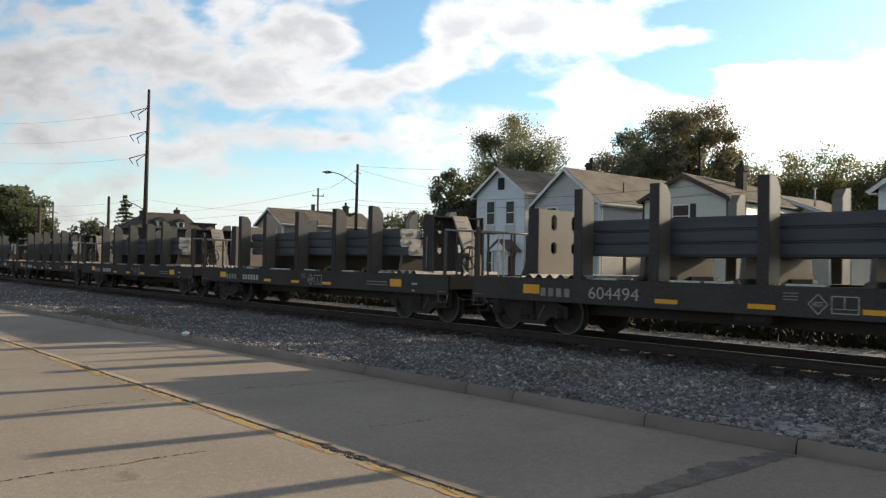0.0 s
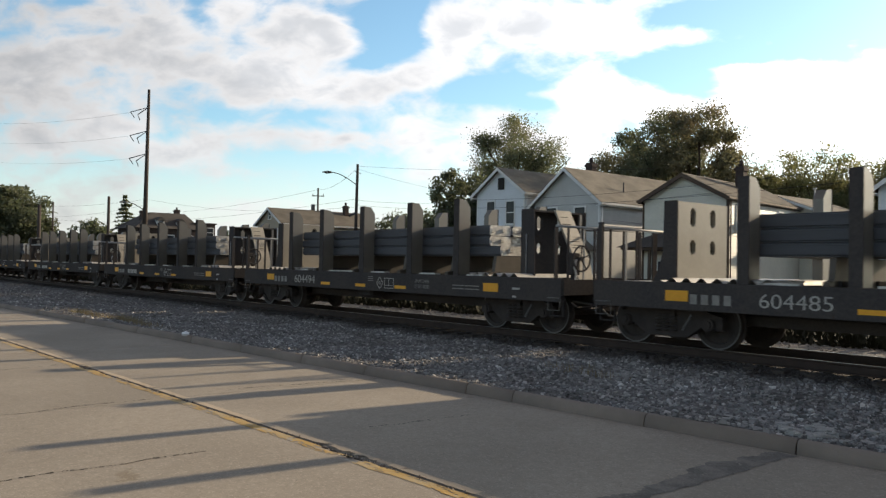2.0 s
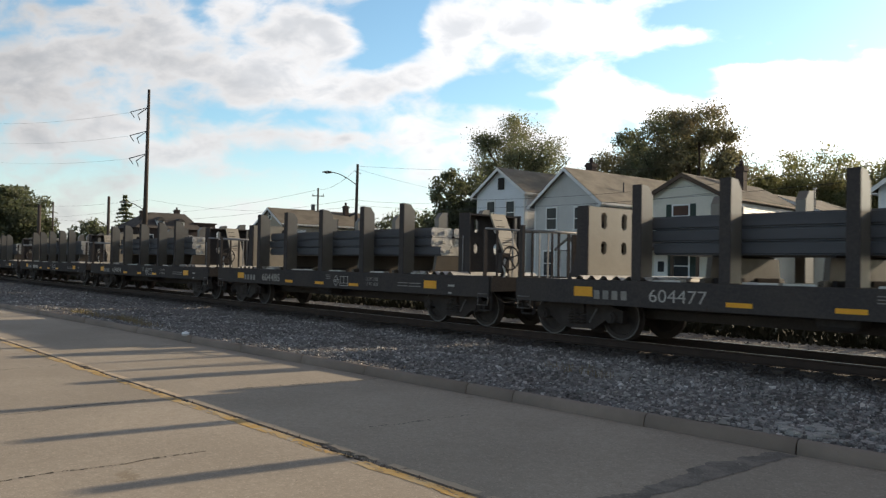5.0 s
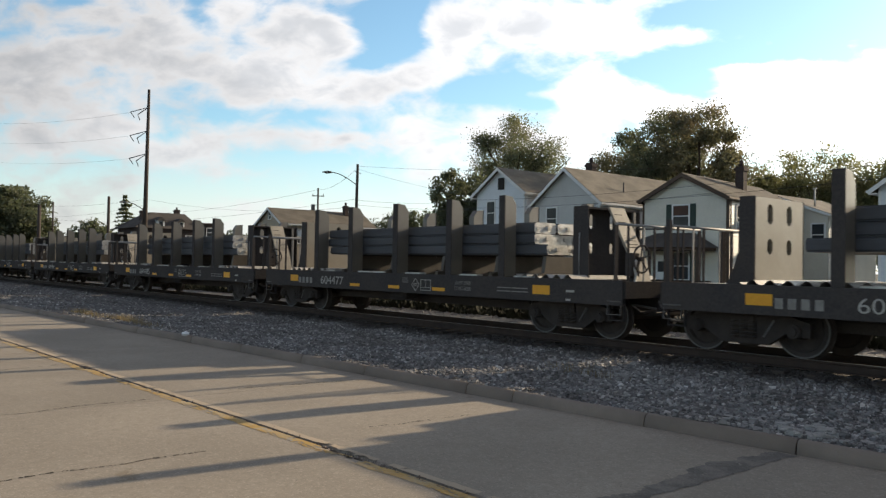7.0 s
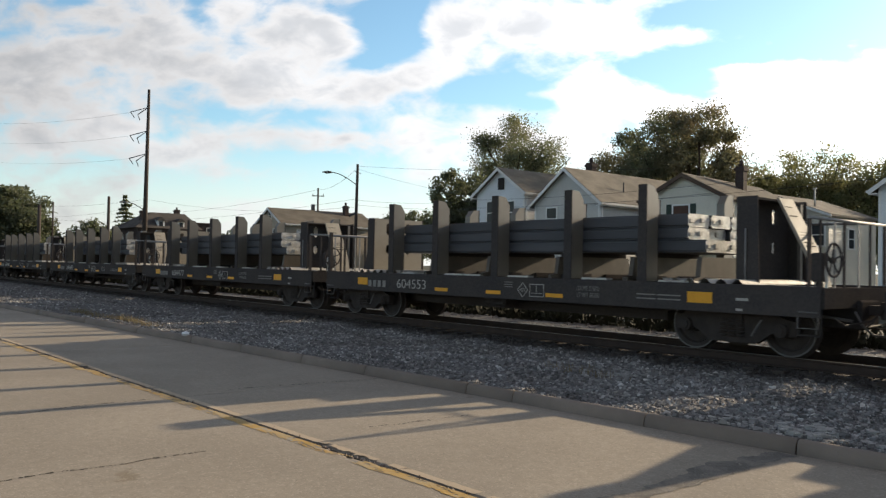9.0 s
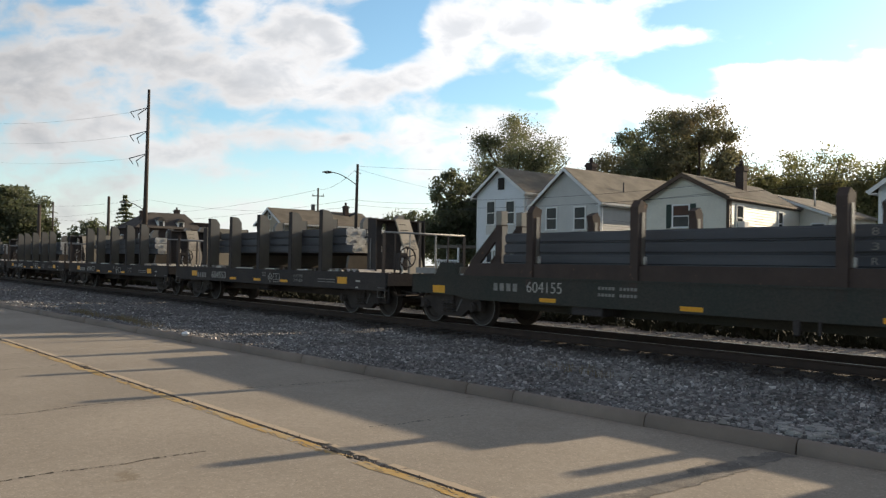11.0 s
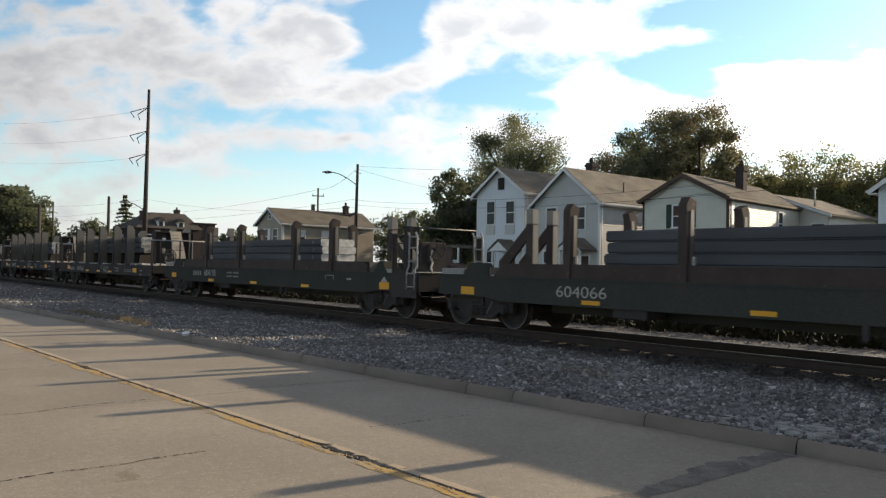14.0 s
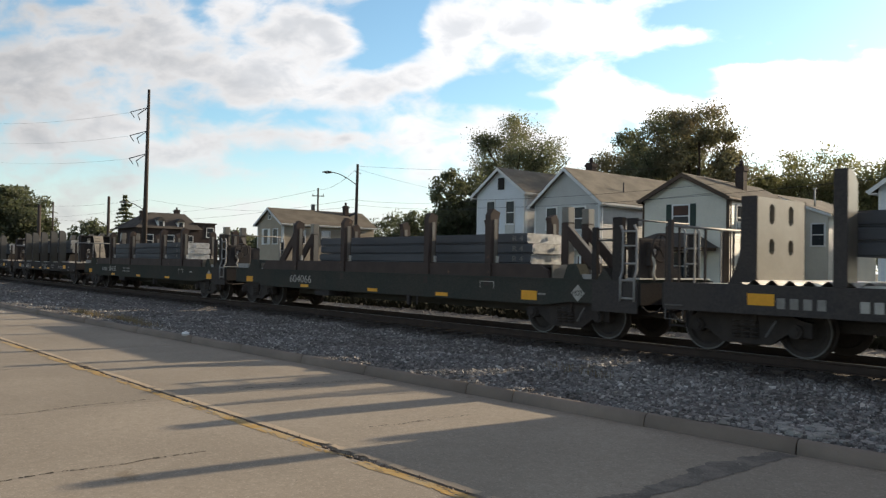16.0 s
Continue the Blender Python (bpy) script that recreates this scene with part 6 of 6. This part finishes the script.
# ------------------------------------------------------------------ trees
def tree(label, x, y, height, spread, leaf, seed, leaves=5000, size=0.22, crown_from=0.28, airy=1.0, shape=1.0):
    r = np.random.default_rng(seed)
    ob = thing("tree", pose(x, y, -0.42), label, "tree")
    bm = bmesh.new()
    trunk_h = height * 0.45
    rod(bm, (0, 0, 0), (0.1, 0.05, trunk_h), height * 0.026, 9, height * 0.014)
    tips = []
    n = 16
    for i in range(n):
        a = 2 * math.pi * i / n * 2.4 + r.uniform(-0.3, 0.3)
        f = r.uniform(0.25, 1.0)
        z0 = height * (0.2 + 0.25 * f)
        reach = spread * r.uniform(0.35, 1.0)
        z1 = height * r.uniform(crown_from + 0.05, 0.86)
        lim = max(0.0, 1 - ((z1 / height - 0.58) / 0.46) ** 2) ** 0.5
        reach = min(reach, spread * lim * 1.02)
        p = Vector((0.05, 0.02, min(z0, trunk_h)))
        m = Vector((math.cos(a) * reach * 0.5, math.sin(a) * reach * 0.5, z0 + (z1 - z0) * 0.6))
        q = Vector((math.cos(a) * reach, math.sin(a) * reach, z1))
        rod(bm, p, m, height * 0.009, 6, height * 0.006)
        rod(bm, m, q, height * 0.006, 6, height * 0.002)
        tips += [m, q, (m + q) / 2]
        for _ in range(2):
            b = a + r.uniform(-0.9, 0.9)
            e = m + Vector((math.cos(b) * reach * 0.45, math.sin(b) * reach * 0.45, r.uniform(-0.02, 0.16) * height))
            rod(bm, m, e, height * 0.004, 5, height * 0.0015)
            tips.append(e)
    part("trunk", bm, M["bark"], ob, "grey-brown trunk and limbs")
    # leaf clumps round the twigs and through a lumpy rounded crown
    pts = np.array([tuple(t) for t in tips])
    low = height * crown_from * 0.85
    mid, half = (height + low) / 2, (height - low) / 2
    clump_n = int(110 * airy)
    way = r.normal(0, 1, (clump_n, 3))
    way /= np.linalg.norm(way, axis=1)[:, None]
    far = r.uniform(0.15, 1.0, clump_n) ** 0.45
    centre = np.stack([way[:, 0] * spread, way[:, 1] * spread, way[:, 2] * half], 1) * (far * 0.86)[:, None] + (0, 0, mid)
    centre[:clump_n // 4] = pts[r.integers(0, len(pts), clump_n // 4)]
    weight = r.uniform(0.3, 1.0, clump_n) ** 1.5
    which = r.choice(clump_n, leaves, p=weight / weight.sum())
    rad = spread * 0.12 * r.uniform(0.55, 1.35, clump_n)[which][:, None]
    pos = centre[which] + np.clip(r.normal(0, 1, (leaves, 3)), -1.6, 1.6) * rad * (1, 1, 0.75)
    unit = (pos - (0, 0, mid)) / (spread, spread, half)
    length = np.linalg.norm(unit, axis=1)
    ang = np.arctan2(unit[:, 1], unit[:, 0])
    edge = 1.02 + 0.14 * np.sin(3 * ang + seed) * np.cos(4 * unit[:, 2] + seed) + 0.10 * np.sin(7 * ang + 5 * unit[:, 2] + 2 * seed)
    pos = pos[length < edge * r.uniform(0.9, 1.06, leaves)]
    m = len(pos)
    u = r.normal(0, 1, (m, 3))
    u /= np.linalg.norm(u, axis=1)[:, None]
    w = np.cross(u, r.normal(0, 1, (m, 3)))
    w /= np.linalg.norm(w, axis=1)[:, None]
    s = (size * r.uniform(0.6, 1.4, m))[:, None]
    quad = np.stack([pos - u * s, pos + w * s * 0.55, pos + u * s, pos - w * s * 0.55], 1).reshape(-1, 3)
    faces = [(4 * i, 4 * i + 1, 4 * i + 2, 4 * i + 3) for i in range(m)]
    raw("crown", quad.tolist(), faces, M[leaf], ob, "leafy crown")
    return ob


def conifer(x, y, height, seed):
    r = np.random.default_rng(seed)
    ob = thing("conifer", pose(x, y, -0.42), "dark spruce with drooping tiers", "tree")
    bm = bmesh.new()
    rod(bm, (0, 0, 0), (0, 0, height), 0.16, 8, 0.03)
    part("trunk", bm, M["bark"], ob)
    V, F = [], []
    z = height * 0.12
    while z < height * 0.98:
        reach = (1 - z / height) * height * 0.36 + 0.2
        for i in range(9):
            a = r.uniform(0, 6.28)
            for s in np.linspace(0.15, 1, 9):
                p = np.array((math.cos(a) * reach * s, math.sin(a) * reach * s, z - 0.25 * reach * s + r.normal(0, 0.05)))
                for _ in range(3):
                    u, w = r.normal(0, 0.16, 3), r.normal(0, 0.10, 3)
                    i0 = len(V)
                    V += [tuple(p - u), tuple(p + w), tuple(p + u), tuple(p - w)]
                    F.append((i0, i0 + 1, i0 + 2, i0 + 3))
        z += height * 0.05
    raw("crown", V, F, M["leaf_dark"], ob)


def make_trees():
    tree("tall green ash tree behind the white house", -61.4, 61, 18.9, 6.3, "leaf_green", 7, 40000, 0.105, 0.45)
    tree("dark leafy tree beside the white house", -55.6, 48.5, 12.0, 3.6, "leaf_dark", 2, 30000, 0.135, 0.15)
    tree("dark leafy tree beside the white house", -51.6, 49.5, 10.6, 3.2, "leaf_dark", 12, 25000, 0.135, 0.15)
    tree("large maple turning brown behind the houses", -50.0, 66, 15.0, 6.3, "leaf_autumn", 3, 32000, 0.115, 0.3)
    tree("large maple with gaps of sky in its crown", -44.6, 64, 17.9, 5.6, "leaf_green", 4, 38000, 0.115, 0.3)
    tree("large maple with gaps of sky in its crown", -39.6, 62, 17.2, 4.9, "leaf_autumn", 5, 32000, 0.115, 0.3)
    for i, (x, y, h, w) in enumerate(((-40.0, 73, 12.6, 3.6), (-36.6, 72, 13.9, 4.2), (-33.2, 72, 14.1, 4.2), (-29.8, 72, 13.2, 4.2), (-26.6, 71, 13.0, 4.2), (-22.6, 71, 12.2, 4.4), (-18.0, 72, 12.0, 4.8), (-13.0, 72, 12.0, 5.0))):
        tree("bushy green tree in the row behind the gardens", x, y, h - 0.1, w, "leaf_sunny", 20 + i, 22000, 0.12, 0.1, 1.8)
    for i, (x, y, h, w) in enumerate(((-87, 64, 9.6, 4.2), (-81, 64, 10.0, 4.2), (-75, 63, 8.6, 3.8), (-69, 61, 9.4, 3.4), (-65.5, 58, 8.6, 2.8), (-62.0, 53, 7.6, 2.2))):
        tree("thin leafy tree behind the bungalow", x, y, h, w, "leaf_dark", 40 + i, 7000, 0.16, 0.2, 0.9)
    tree("dense green tree far down the line", -128, 25.5, 13.4, 6.6, "leaf_dark", 60, 34000, 0.2, 0.12)
    tree("dense green tree far down the line", -133, 20.0, 11.5, 6.0, "leaf_dark", 61, 26000, 0.2, 0.12)
    conifer(-140.0, 45.9, 13.0, 70)
    for i, (x, y, h, w) in enumerate(((-190, 30, 9, 6), (-185, 38, 8.5, 6), (-200, 46, 10, 6), (-195, 56, 11.5, 6), (-205, 66, 9, 6), (-180, 72, 10, 6), (-168, 80, 9.5, 6), (-158, 84, 9, 6), (-150, 88, 10, 6), (-190, 20, 9, 6),
                                      (-140, 80, 9.0, 5), (-128, 78, 9.0, 5), (-118, 76, 9.5, 5))):
        tree("distant tree in the low skyline", x, y, h, w, "leaf_dark", 80 + i, 5000, 0.4, 0.08)


make_trees()


# ------------------------------------------------------------------ motion
def gone(t):
    """Metres that the train has run by t seconds."""
    return 5.782 * t - 0.006 * t * t


def motions():
    times = [i * 1.0 for i in range(17)]
    for ob, x in MOVERS:
        walk(ob, [(t, at_start(x - gone(t))) for t in times])
    steps = [i * 0.1 for i in range(161)]
    for ob in WHEELSETS:
        p = ob.location.copy()
        walk(ob, [(t, pose(p.x, p.y, p.z, 0, -math.degrees(gone(t) / 0.457), 0)) for t in steps])


motions()
